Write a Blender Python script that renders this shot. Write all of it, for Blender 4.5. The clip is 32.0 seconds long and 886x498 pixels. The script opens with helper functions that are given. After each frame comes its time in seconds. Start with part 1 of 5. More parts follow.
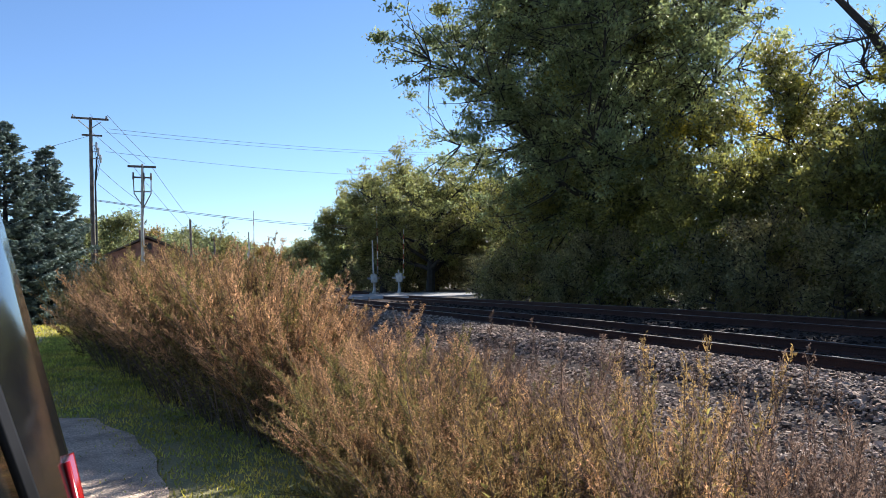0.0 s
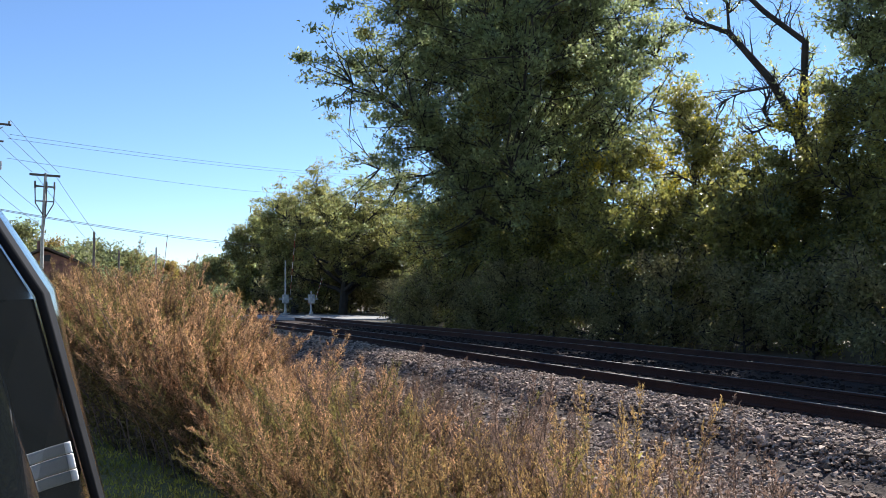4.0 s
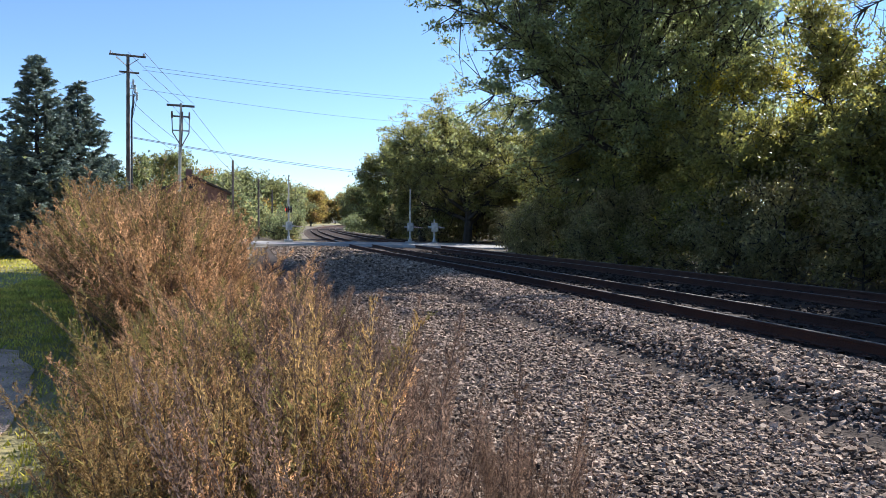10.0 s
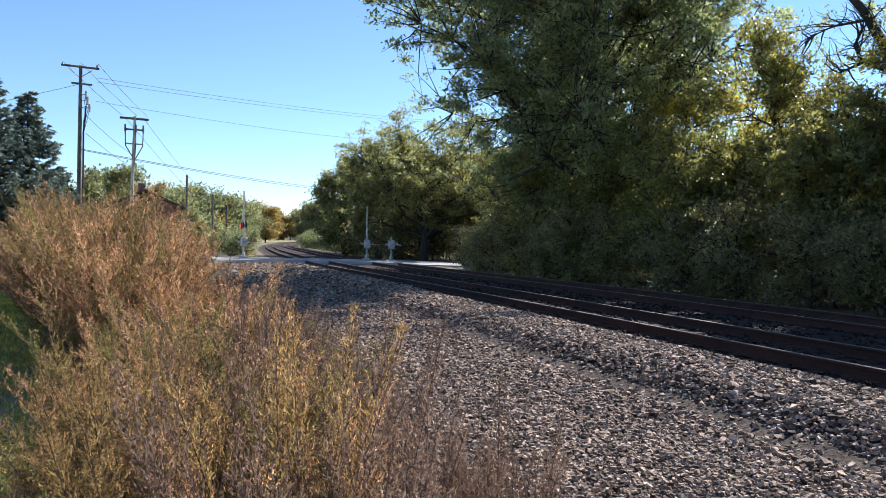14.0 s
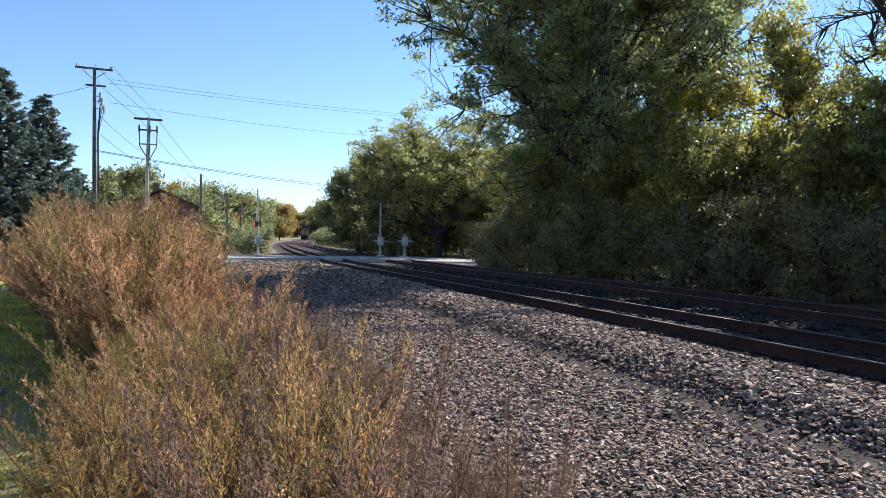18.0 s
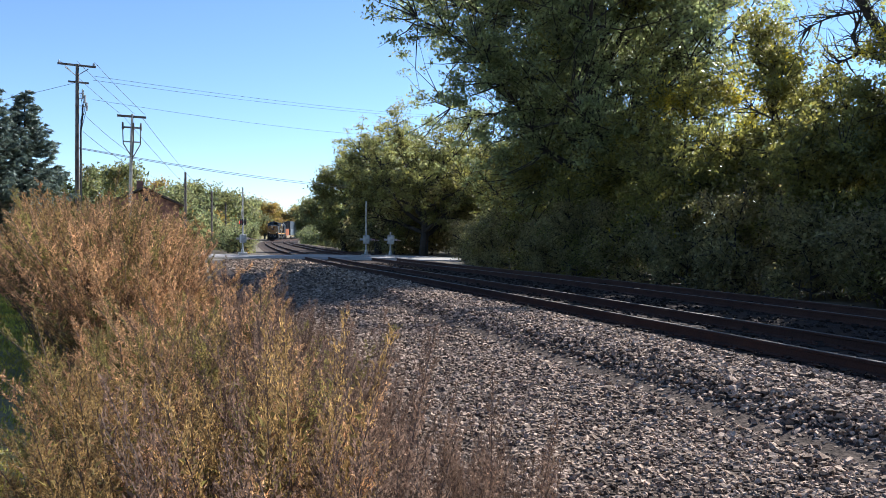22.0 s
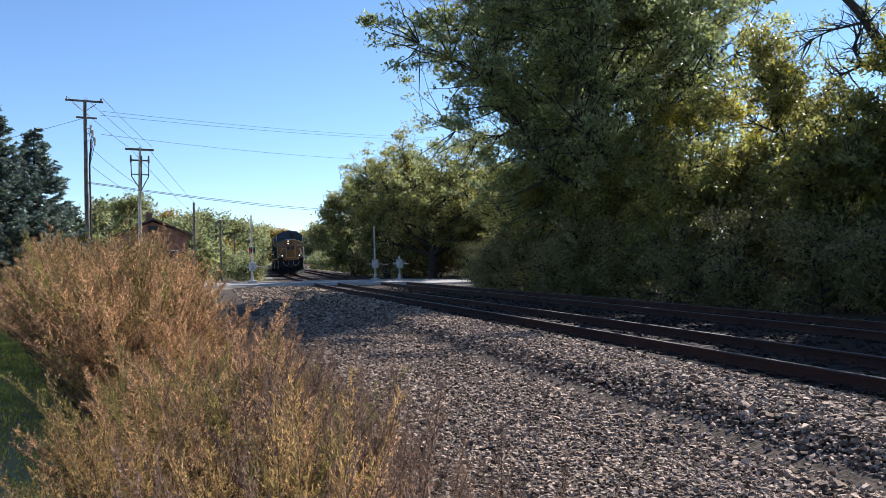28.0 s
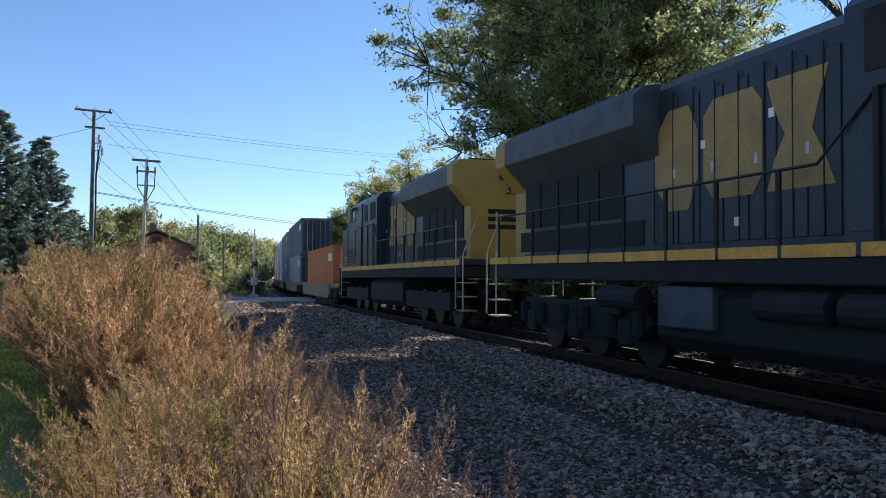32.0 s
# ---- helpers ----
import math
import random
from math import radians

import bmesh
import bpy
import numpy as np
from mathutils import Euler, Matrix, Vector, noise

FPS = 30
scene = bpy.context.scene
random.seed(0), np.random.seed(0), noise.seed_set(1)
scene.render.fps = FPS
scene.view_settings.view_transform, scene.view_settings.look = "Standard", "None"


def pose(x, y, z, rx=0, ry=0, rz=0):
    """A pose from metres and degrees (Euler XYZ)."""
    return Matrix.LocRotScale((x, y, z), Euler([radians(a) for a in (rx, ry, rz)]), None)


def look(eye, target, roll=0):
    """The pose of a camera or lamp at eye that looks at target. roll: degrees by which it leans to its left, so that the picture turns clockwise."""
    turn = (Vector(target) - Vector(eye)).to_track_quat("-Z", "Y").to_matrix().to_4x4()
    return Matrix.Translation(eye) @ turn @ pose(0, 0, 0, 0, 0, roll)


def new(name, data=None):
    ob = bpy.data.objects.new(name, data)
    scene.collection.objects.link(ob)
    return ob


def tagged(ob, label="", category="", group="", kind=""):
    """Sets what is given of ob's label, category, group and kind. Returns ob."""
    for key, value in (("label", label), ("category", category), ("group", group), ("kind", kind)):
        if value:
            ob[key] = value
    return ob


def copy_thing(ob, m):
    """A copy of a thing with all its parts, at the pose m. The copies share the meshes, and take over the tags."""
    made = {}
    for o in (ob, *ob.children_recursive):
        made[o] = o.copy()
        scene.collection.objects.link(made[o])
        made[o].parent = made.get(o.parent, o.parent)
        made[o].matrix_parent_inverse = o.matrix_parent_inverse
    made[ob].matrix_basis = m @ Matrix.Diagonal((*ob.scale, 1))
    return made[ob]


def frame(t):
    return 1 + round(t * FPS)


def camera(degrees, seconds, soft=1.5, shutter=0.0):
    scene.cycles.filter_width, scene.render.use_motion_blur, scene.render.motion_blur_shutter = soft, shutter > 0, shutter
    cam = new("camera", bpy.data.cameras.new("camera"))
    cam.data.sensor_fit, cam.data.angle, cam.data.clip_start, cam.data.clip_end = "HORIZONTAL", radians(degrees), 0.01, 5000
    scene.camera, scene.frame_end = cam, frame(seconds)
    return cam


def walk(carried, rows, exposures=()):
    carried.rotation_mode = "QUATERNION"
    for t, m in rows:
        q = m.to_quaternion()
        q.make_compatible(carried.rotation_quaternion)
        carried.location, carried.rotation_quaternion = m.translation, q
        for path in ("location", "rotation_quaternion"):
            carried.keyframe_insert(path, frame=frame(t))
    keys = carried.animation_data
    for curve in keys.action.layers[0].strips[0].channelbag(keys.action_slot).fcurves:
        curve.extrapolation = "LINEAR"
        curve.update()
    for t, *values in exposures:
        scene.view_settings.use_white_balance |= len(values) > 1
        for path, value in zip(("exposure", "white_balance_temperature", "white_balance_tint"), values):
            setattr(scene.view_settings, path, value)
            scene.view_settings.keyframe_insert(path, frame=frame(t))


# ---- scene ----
# the camera: seconds, place, yaw, pitch, roll (degrees)
cam = camera(57.60, 32.0, soft=0.75)
PATH = [
    (0.0, -10.479, 0.047, 1.574, -20.03, 1.31, -2.14),
    (0.5, -10.558, 0.068, 1.644, -21.88, 1.32, -4.08),
    (1.0, -10.614, 0.026, 1.657, -24.25, 1.40, -3.34),
    (1.5, -10.678, -0.009, 1.692, -25.07, 2.68, -1.25),
    (2.0, -10.635, 0.022, 1.689, -25.27, 3.94, 0.47),
    (2.5, -10.598, 0.064, 1.672, -25.65, 3.55, 0.04),
    (3.0, -10.612, 0.074, 1.675, -25.75, 3.23, 0.41),
    (3.5, -10.622, 0.060, 1.669, -25.84, 2.96, 0.02),
    (5.5, -10.703, 0.023, 1.667, -28.02, 1.22, 0.33),
    (6.0, -10.651, 0.073, 1.645, -29.40, -1.67, 3.59),
    (6.5, -10.517, 0.104, 1.649, -28.64, -1.71, 2.22),
    (7.0, -10.297, 0.123, 1.648, -26.65, -2.26, -1.24),
    (7.5, -10.010, 0.104, 1.577, -22.66, -2.85, -2.50),
    (8.0, -9.722, 0.047, 1.499, -18.10, 0.36, -3.80),
    (8.5, -9.289, 0.069, 1.550, -18.51, 2.45, -1.83),
    (9.0, -8.943, -0.070, 1.505, -17.31, 1.14, -0.37),
    (9.5, -8.797, -0.054, 1.503, -16.84, -2.15, 0.59),
    (10.0, -8.841, -0.011, 1.525, -15.99, -2.10, 0.40),
    (10.5, -8.830, -0.061, 1.503, -16.12, -1.85, -0.05),
    (11.0, -8.836, -0.083, 1.505, -17.86, -3.72, -0.11),
    (11.5, -8.942, 0.008, 1.517, -22.16, -3.75, -0.84),
    (12.0, -8.929, -0.017, 1.504, -21.66, -2.72, -0.69),
    (12.5, -8.897, -0.017, 1.499, -20.54, -2.37, -0.33),
    (13.0, -8.911, -0.000, 1.490, -19.73, -2.58, 0.60),
    (13.5, -8.948, -0.016, 1.507, -19.19, -1.00, 1.01),
    (14.0, -8.934, 0.001, 1.492, -19.13, -0.79, 0.94),
    (14.5, -8.921, -0.002, 1.504, -18.99, -0.90, 0.90),
    (15.0, -8.892, 0.001, 1.505, -18.50, -1.72, 0.31),
    (15.5, -8.905, 0.003, 1.541, -17.90, -1.79, 0.39),
    (17.5, -8.911, -0.012, 1.552, -18.13, -1.32, 0.30),
    (18.0, -8.915, -0.014, 1.558, -18.15, -1.12, 0.30),
    (18.5, -8.918, -0.013, 1.557, -18.32, -1.11, 0.24),
    (19.0, -8.918, -0.023, 1.545, -18.63, -1.09, 0.10),
    (19.5, -8.918, -0.024, 1.553, -18.72, -0.88, 0.31),
    (20.0, -8.908, 0.009, 1.541, -18.76, -0.82, 0.54),
    (20.5, -8.904, 0.011, 1.533, -18.57, -0.95, 0.37),
    (21.0, -8.909, -0.004, 1.533, -18.93, -1.00, 0.41),
    (21.5, -8.913, -0.003, 1.536, -19.08, -1.12, 0.39),
    (22.0, -8.898, 0.007, 1.528, -19.15, -1.20, 0.33),
    (22.5, -8.889, 0.021, 1.529, -18.85, -1.19, 0.38),
    (23.0, -8.886, 0.005, 1.535, -18.92, -1.20, 0.33),
    (23.5, -8.901, -0.045, 1.540, -19.42, -1.41, 0.68),
    (24.0, -8.903, -0.063, 1.550, -19.82, -1.24, 0.60),
    (24.5, -8.903, -0.058, 1.557, -19.76, -1.03, 0.64),
    (25.0, -8.896, -0.047, 1.561, -19.71, -0.95, 0.56),
    (25.5, -8.885, -0.045, 1.563, -19.66, -0.35, 0.70),
    (27.5, -8.878, -0.023, 1.649, -18.53, -0.36, -1.25),
    (28.0, -8.892, -0.033, 1.654, -18.53, 0.27, -1.43),
    (28.5, -8.882, -0.016, 1.646, -18.43, 0.32, -1.58),
    (29.0, -8.881, -0.018, 1.640, -18.39, 0.35, -1.53),
    (29.5, -8.871, -0.015, 1.622, -18.42, -0.04, -1.72),
    (30.0, -8.870, -0.012, 1.619, -18.81, -0.01, -1.53),
    (30.5, -8.862, 0.001, 1.592, -18.71, -0.18, -1.48),
    (31.0, -8.887, -0.011, 1.607, -18.47, -0.21, -0.97),
    (31.5, -8.905, -0.019, 1.666, -18.08, 0.73, -0.39),
    (32.0, -8.920, 0.007, 1.662, -18.38, 1.70, 0.37),
]

EXPOSURE = [(t, stops, 5950, 11) for t, stops in ((0.0, 0.98), (4.5, 1.03), (5.8, 1.30), (7.2, 1.30), (8.2, 1.03), (12.0, 1.15), (16.0, 1.08), (24.0, 1.05), (28.0, 0.96), (32.0, 0.90))]


def aim(x, y, z, yaw, pitch, roll):
    turn = Matrix.Rotation(radians(yaw), 4, "Z") @ Matrix.Rotation(radians(90 + pitch), 4, "X") @ Matrix.Rotation(radians(roll), 4, "Z")
    return Matrix.Translation((x, y, z)) @ turn


walk(cam, [(t, aim(*r)) for t, *r in PATH], EXPOSURE)

# ---- light ----
SUN_EL, SUN_AZ = radians(38), math.atan2(0.885, 0.465)
world = bpy.data.worlds.new("sky")
scene.world = world
world.use_nodes = True
wn = world.node_tree.nodes
sky = wn.new("ShaderNodeTexSky")
sky.sky_type, sky.sun_disc = "NISHITA", False
sky.sun_elevation, sky.sun_rotation = SUN_EL, SUN_AZ
sky.air_density, sky.dust_density, sky.ozone_density, sky.altitude = 1.0, 0.0, 4.0, 1500
wn["Background"].inputs["Strength"].default_value = 0.088
world.node_tree.links.new(sky.outputs[0], wn["Background"].inputs["Color"])
sun = new("sun", bpy.data.lights.new("sun", "SUN"))
sun.data.energy, sun.data.angle, sun.data.color = 5.0, radians(0.5), (1.0, 0.94, 0.85)
sun.matrix_basis = look((60 * math.sin(SUN_AZ), 60 * math.cos(SUN_AZ), 60 * math.tan(SUN_EL)), (0, 0, 0))


# ---- materials ----
def material(name, base, rough=0.7, metal=0.0, vary=0.25, scale=3.0, fine=40.0, bump=0.15, second=None, leaf=0.0, island=False, per_object=0.0, spec=0.5, coords="Object", each=0.0):
    """A surface with two scales of variation in its colour and fine relief. second: a colour that comes through in patches."""
    m = bpy.data.materials.new(name)
    m.use_nodes = True
    n, l = m.node_tree.nodes, m.node_tree.links
    b = n["Principled BSDF"]
    b.inputs["Roughness"].default_value, b.inputs["Metallic"].default_value = rough, metal
    b.inputs["Specular IOR Level"].default_value = spec
    tc = n.new("ShaderNodeTexCoord")
    big, small = n.new("ShaderNodeTexNoise"), n.new("ShaderNodeTexNoise")
    for node, s in ((big, scale), (small, fine)):
        node.inputs["Scale"].default_value, node.inputs["Detail"].default_value = s, 4
        l.new(tc.outputs[coords], node.inputs["Vector"])
    mix = n.new("ShaderNodeMixRGB")
    mix.inputs[1].default_value = (*base, 1)
    mix.inputs[2].default_value = (*(second or [c * 0.55 for c in base]), 1)
    ramp = n.new("ShaderNodeMapRange")
    ramp.inputs[1].default_value, ramp.inputs[2].default_value = 0.38, 0.68
    l.new(big.outputs["Fac"], ramp.inputs[0])
    l.new(ramp.outputs[0], mix.inputs[0])
    val = n.new("ShaderNodeMapRange")
    val.inputs[1].default_value, val.inputs[2].default_value = 0.25, 0.75
    val.inputs[3].default_value, val.inputs[4].default_value = 1 - vary, 1 + vary
    l.new(small.outputs["Fac"], val.inputs[0])
    hsv = n.new("ShaderNodeHueSaturation")
    l.new(mix.outputs[0], hsv.inputs["Color"])
    out = val.outputs[0]
    if island or per_object:
        geo = n.new("ShaderNodeNewGeometry") if island else n.new("ShaderNodeObjectInfo")
        r = n.new("ShaderNodeMapRange")
        w = per_object or 0.45
        r.inputs[3].default_value, r.inputs[4].default_value = 1 - w, 1 + w
        l.new(geo.outputs["Random Per Island" if island else "Random"], r.inputs[0])
        mul = n.new("ShaderNodeMath")
        mul.operation = "MULTIPLY"
        l.new(r.outputs[0], mul.inputs[0])
        l.new(out, mul.inputs[1])
        out = mul.outputs[0]
    if each:
        oi, r = n.new("ShaderNodeObjectInfo"), n.new("ShaderNodeMapRange")
        r.inputs[3].default_value, r.inputs[4].default_value = 1 - each, 1 + each
        l.new(oi.outputs["Random"], r.inputs[0])
        mul = n.new("ShaderNodeMath")
        mul.operation = "MULTIPLY"
        l.new(r.outputs[0], mul.inputs[0])
        l.new(out, mul.inputs[1])
        out = mul.outputs[0]
    l.new(out, hsv.inputs["Value"])
    l.new(hsv.outputs[0], b.inputs["Base Color"])
    if bump:
        bn = n.new("ShaderNodeBump")
        bn.inputs["Strength"].default_value, bn.inputs["Distance"].default_value = bump, 0.02
        l.new(small.outputs["Fac"], bn.inputs["Height"])
        l.new(bn.outputs[0], b.inputs["Normal"])
    if leaf:
        tr, add = n.new("ShaderNodeBsdfTranslucent"), n.new("ShaderNodeMixShader")
        lit = n.new("ShaderNodeHueSaturation")
        lit.inputs["Value"].default_value, lit.inputs["Saturation"].default_value = 2.5, 1.12
        l.new(hsv.outputs[0], lit.inputs["Color"])
        l.new(lit.outputs[0], tr.inputs["Color"])
        add.inputs[0].default_value = leaf
        l.new(b.outputs[0], add.inputs[1])
        l.new(tr.outputs[0], add.inputs[2])
        l.new(add.outputs[0], n["Material Output"].inputs["Surface"])
    return m


def glow(name, colour, strength):
    m = bpy.data.materials.new(name)
    m.use_nodes = True
    b = m.node_tree.nodes["Principled BSDF"]
    b.inputs["Base Color"].default_value = (*colour, 1)
    b.inputs["Emission Color"].default_value, b.inputs["Emission Strength"].default_value = (*colour, 1), strength
    return m


def foliage(name, a, b, rough=0.5, leaf=0.58, scale=0.35, each=0.0):
    return material(name, a, rough, 0, 0.5, scale, 1.7, 0, b, leaf, True, 0.42, spec=0.35, each=each)


def plume(name, a, b, each):
    """Dry seed heads and weed leaves: finer patches than the leaves of trees."""
    return material(name, a, 0.8, 0, 0.4, 7.0, 22.0, 0, b, 0.4, True, 0.5, spec=0.2, each=each)


M_SOIL = material("soil", (0.13, 0.10, 0.07), 0.95, 0, 0.4, 0.6, 30, 0.6, (0.18, 0.15, 0.10))
M_BALLAST_BED = material("ballast_bed", (0.060, 0.045, 0.036), 0.95, 0, 0.6, 1.2, 22, 1.0, (0.096, 0.072, 0.058), spec=0.1)
M_STONE = material("ballast_stone", (0.345, 0.262, 0.198), 0.95, 0, 0.3, 9, 60, 0.3, (0.150, 0.106, 0.078), 0, True, 0.8, spec=0.1)
# dark brown stones by the rails, with tree shade put into the colour
M_STONE_SHADE = material("shaded_brown_ballast", (0.036, 0.027, 0.022), 0.95, 0, 0.3, 9, 60, 0.3, (0.024, 0.018, 0.015), 0, True, spec=0.15)
M_RAIL = material("rail_steel", (0.062, 0.031, 0.022), 0.9, 0.0, 0.3, 2, 50, 0.3, (0.085, 0.042, 0.028), spec=0.2)
# track bed, its brown darkened to carry the shade of the trees
M_BED_SHADE = material("shaded_brown_bed", (0.046, 0.030, 0.022), 0.95, 0, 0.4, 1.2, 22, 0.8, (0.046, 0.034, 0.028), spec=0.15)
M_RAILTOP = material("rail_head_polish", (0.15, 0.115, 0.092), 0.55, 0.25, 0.3, 2, 30, 0.05, (0.10, 0.072, 0.058))
M_TIE = material("tie_wood", (0.034, 0.026, 0.021), 0.95, 0, 0.35, 4, 40, 0.5, (0.06, 0.046, 0.038), 0, False, 0.3, spec=0.15)
M_GRASS_SOIL = material("lawn_soil", (0.20, 0.19, 0.065), 0.95, 0, 0.4, 0.8, 40, 0.6, (0.32, 0.25, 0.11))
M_BLADE = foliage("grass_blade", (0.24, 0.235, 0.055), (0.40, 0.32, 0.085), 0.6, 0.4, 0.9)
M_DRIVE = material("drive_gravel", (0.62, 0.46, 0.33), 0.95, 0, 0.6, 2.5, 60, 1.0, (0.36, 0.265, 0.19), spec=0.1)
M_ROAD = material("road_asphalt", (0.360, 0.331, 0.302), 0.9, 0, 0.15, 0.8, 25, 0.3, (0.274, 0.252, 0.230))
M_BARK = material("bark", (0.044, 0.036, 0.030), 0.95, 0, 0.35, 3, 25, 0.8, (0.028, 0.024, 0.022))
M_MAPLE = foliage("maple_leaf", (0.146, 0.166, 0.084), (0.168, 0.178, 0.082), 0.42, 0.55)
M_BUSH = foliage("shrub_leaf", (0.150, 0.150, 0.050), (0.185, 0.166, 0.052), 0.45, 0.45)
M_BUSHDK = foliage("understory_leaf", (0.175, 0.162, 0.078), (0.215, 0.178, 0.088), 0.5, 0.5)
M_YELLOW = foliage("yellowing_leaf", (0.28, 0.23, 0.040), (0.20, 0.175, 0.042), 0.5, 0.5)
M_WILLOW = foliage("roundtree_leaf", (0.148, 0.152, 0.058), (0.180, 0.165, 0.062), 0.45, 0.5)
M_FARGREEN = foliage("far_leaf", (0.095, 0.112, 0.055), (0.140, 0.132, 0.060))
M_FARGOLD = foliage("far_gold_leaf", (0.170, 0.135, 0.045), (0.150, 0.098, 0.045))
M_SPRUCE = foliage("spruce_needle", (0.135, 0.172, 0.142), (0.170, 0.205, 0.172), 0.5, 0.15, 0.8)
M_WEED_RUST = plume("rust_seedhead", (0.285, 0.178, 0.102), (0.168, 0.108, 0.062), 0.35)
M_WEED_GOLD = plume("gold_seedhead", (0.225, 0.152, 0.070), (0.140, 0.098, 0.050), 0.3)
M_WEED_GREEN = plume("weed_leaf", (0.130, 0.112, 0.042), (0.084, 0.062, 0.032), 0.3)
M_WEED_BROWN = plume("dry_weed_leaf", (0.130, 0.088, 0.066), (0.070, 0.050, 0.038), 0.3)
M_WEED_FRESH = plume("fresh_weed_leaf", (0.160, 0.168, 0.044), (0.272, 0.240, 0.064), 0.35)
M_STEM = material("weed_stem", (0.15, 0.10, 0.075), 0.85, 0, 0.3, 4, 30, 0)
M_POLE = material("pole_wood", (0.09, 0.07, 0.06), 0.9, 0, 0.3, 2, 30, 0.4, (0.20, 0.17, 0.15))
M_POLEGREY = material("pole_weathered", (0.55, 0.53, 0.49), 0.85, 0, 0.2, 2, 30, 0.3)
M_WIRE = material("wire", (0.06, 0.06, 0.065), 0.6, 0.3, 0.1, 1, 5, 0)
M_GALV = material("galvanised_steel", (0.496, 0.496, 0.480), 0.5, 0.25, 0.15, 3, 30, 0.05)
M_BLACK = material("black_paint", (0.02, 0.02, 0.022), 0.5, 0, 0.2, 3, 30, 0.05)
M_WHITE = material("white_paint", (0.78, 0.77, 0.74), 0.5, 0, 0.1, 2, 20, 0.05)
M_REDP = material("red_paint", (0.45, 0.05, 0.04), 0.5, 0, 0.15, 2, 20, 0.05)
M_ROOF = material("roof_shingle", (0.10, 0.075, 0.065), 0.9, 0, 0.3, 2, 12, 0.4)
M_BRICK = material("house_wall", (0.25, 0.13, 0.10), 0.85, 0, 0.25, 2, 14, 0.3)


# ---- helpers of the place ----
def mesh_from(name, verts, faces, mats, smooth=False, index=None):
    me = bpy.data.meshes.new(name)
    me.from_pydata([tuple(v) for v in verts], [], faces)
    for m in mats if isinstance(mats, (list, tuple)) else [mats]:
        me.materials.append(m)
    if index is not None:
        me.polygons.foreach_set("material_index", index)
    if smooth:
        me.polygons.foreach_set("use_smooth", [True] * len(me.polygons))
    me.update()
    return me


def quads_mesh(name, v, mat, n=4):
    """A mesh of many loose polygons of n corners each; v is an array (count, n, 3)."""
    v = np.ascontiguousarray(v, dtype=np.float32)
    c = len(v)
    me = bpy.data.meshes.new(name)
    me.vertices.add(c * n)
    me.vertices.foreach_set("co", v.ravel())
    me.loops.add(c * n)
    me.loops.foreach_set("vertex_index", np.arange(c * n, dtype=np.int32))
    me.polygons.add(c)
    me.polygons.foreach_set("loop_start", np.arange(0, c * n, n, dtype=np.int32))
    me.materials.append(mat)
    me.update(calc_edges=True)
    return me


def part(name, data, mat, parent, label=""):
    """Links a bmesh or mesh as one mesh object under its thing."""
    if isinstance(data, bmesh.types.BMesh):
        me = bpy.data.meshes.new(name)
        data.to_mesh(me)
        data.free()
        me.materials.append(mat)
    else:
        me = data
    ob = new(name, me)
    ob.parent = parent
    if label:
        ob["label"] = label
    return ob


def thing(name, label, category, m=Matrix(), group="", kind=""):
    ob = new(name)
    ob.empty_display_size = 0.2
    ob.matrix_basis = m
    return tagged(ob, label, category, group, kind)


def add_box(bm, x0, x1, y0, y1, z0, z1, bevel=0.0, m=None):
    vs = [bm.verts.new((x, y, z)) for x in (x0, x1) for y in (y0, y1) for z in (z0, z1)]
    fs = [bm.faces.new([vs[i] for i in q]) for q in ((0, 1, 3, 2), (4, 6, 7, 5), (0, 4, 5, 1), (2, 3, 7, 6), (0, 2, 6, 4), (1, 5, 7, 3))]
    if bevel:
        es = list({e for f in fs for e in f.edges})
        out = bmesh.ops.bevel(bm, geom=es, offset=bevel, segments=1, affect="EDGES", profile=0.5)
        vs = list({v for f in out["faces"] for v in f.verts})
    if m:
        bmesh.ops.transform(bm, matrix=m, verts=vs)
    return vs


def box(x0, x1, y0, y1, z0, z1, bevel=0.0):
    bm = bmesh.new()
    add_box(bm, x0, x1, y0, y1, z0, z1, bevel)
    return bm


def add_tube(bm, pts, r, sides=6, r1=None):
    """A tube along the points, tapering from r to r1."""
    pts = [Vector(p) for p in pts]
    r1 = r if r1 is None else r1
    rings = []
    for i, p in enumerate(pts):
        d = (pts[min(i + 1, len(pts) - 1)] - pts[max(i - 1, 0)]).normalized()
        a = d.orthogonal().normalized() if not rings else (prev - prev.dot(d) * d).normalized()
        prev = a
        b = d.cross(a)
        rr = r + (r1 - r) * i / max(1, len(pts) - 1)
        rings.append([bm.verts.new(p + rr * (math.cos(k * 2 * math.pi / sides) * a + math.sin(k * 2 * math.pi / sides) * b)) for k in range(sides)])
    for s, t in zip(rings, rings[1:]):
        for k in range(sides):
            bm.faces.new((s[k], s[(k + 1) % sides], t[(k + 1) % sides], t[k]))
    bm.faces.new(rings[0][::-1])
    bm.faces.new(rings[-1])


def tube(pts, r, sides=6, r1=None):
    bm = bmesh.new()
    add_tube(bm, pts, r, sides, r1)
    return bm


def add_cyl(bm, p0, p1, r, sides=12, r1=None):
    add_tube(bm, [p0, p1], r, sides, r1)


def cyl(p0, p1, r, sides=12, r1=None):
    return tube([p0, p1], r, sides, r1)


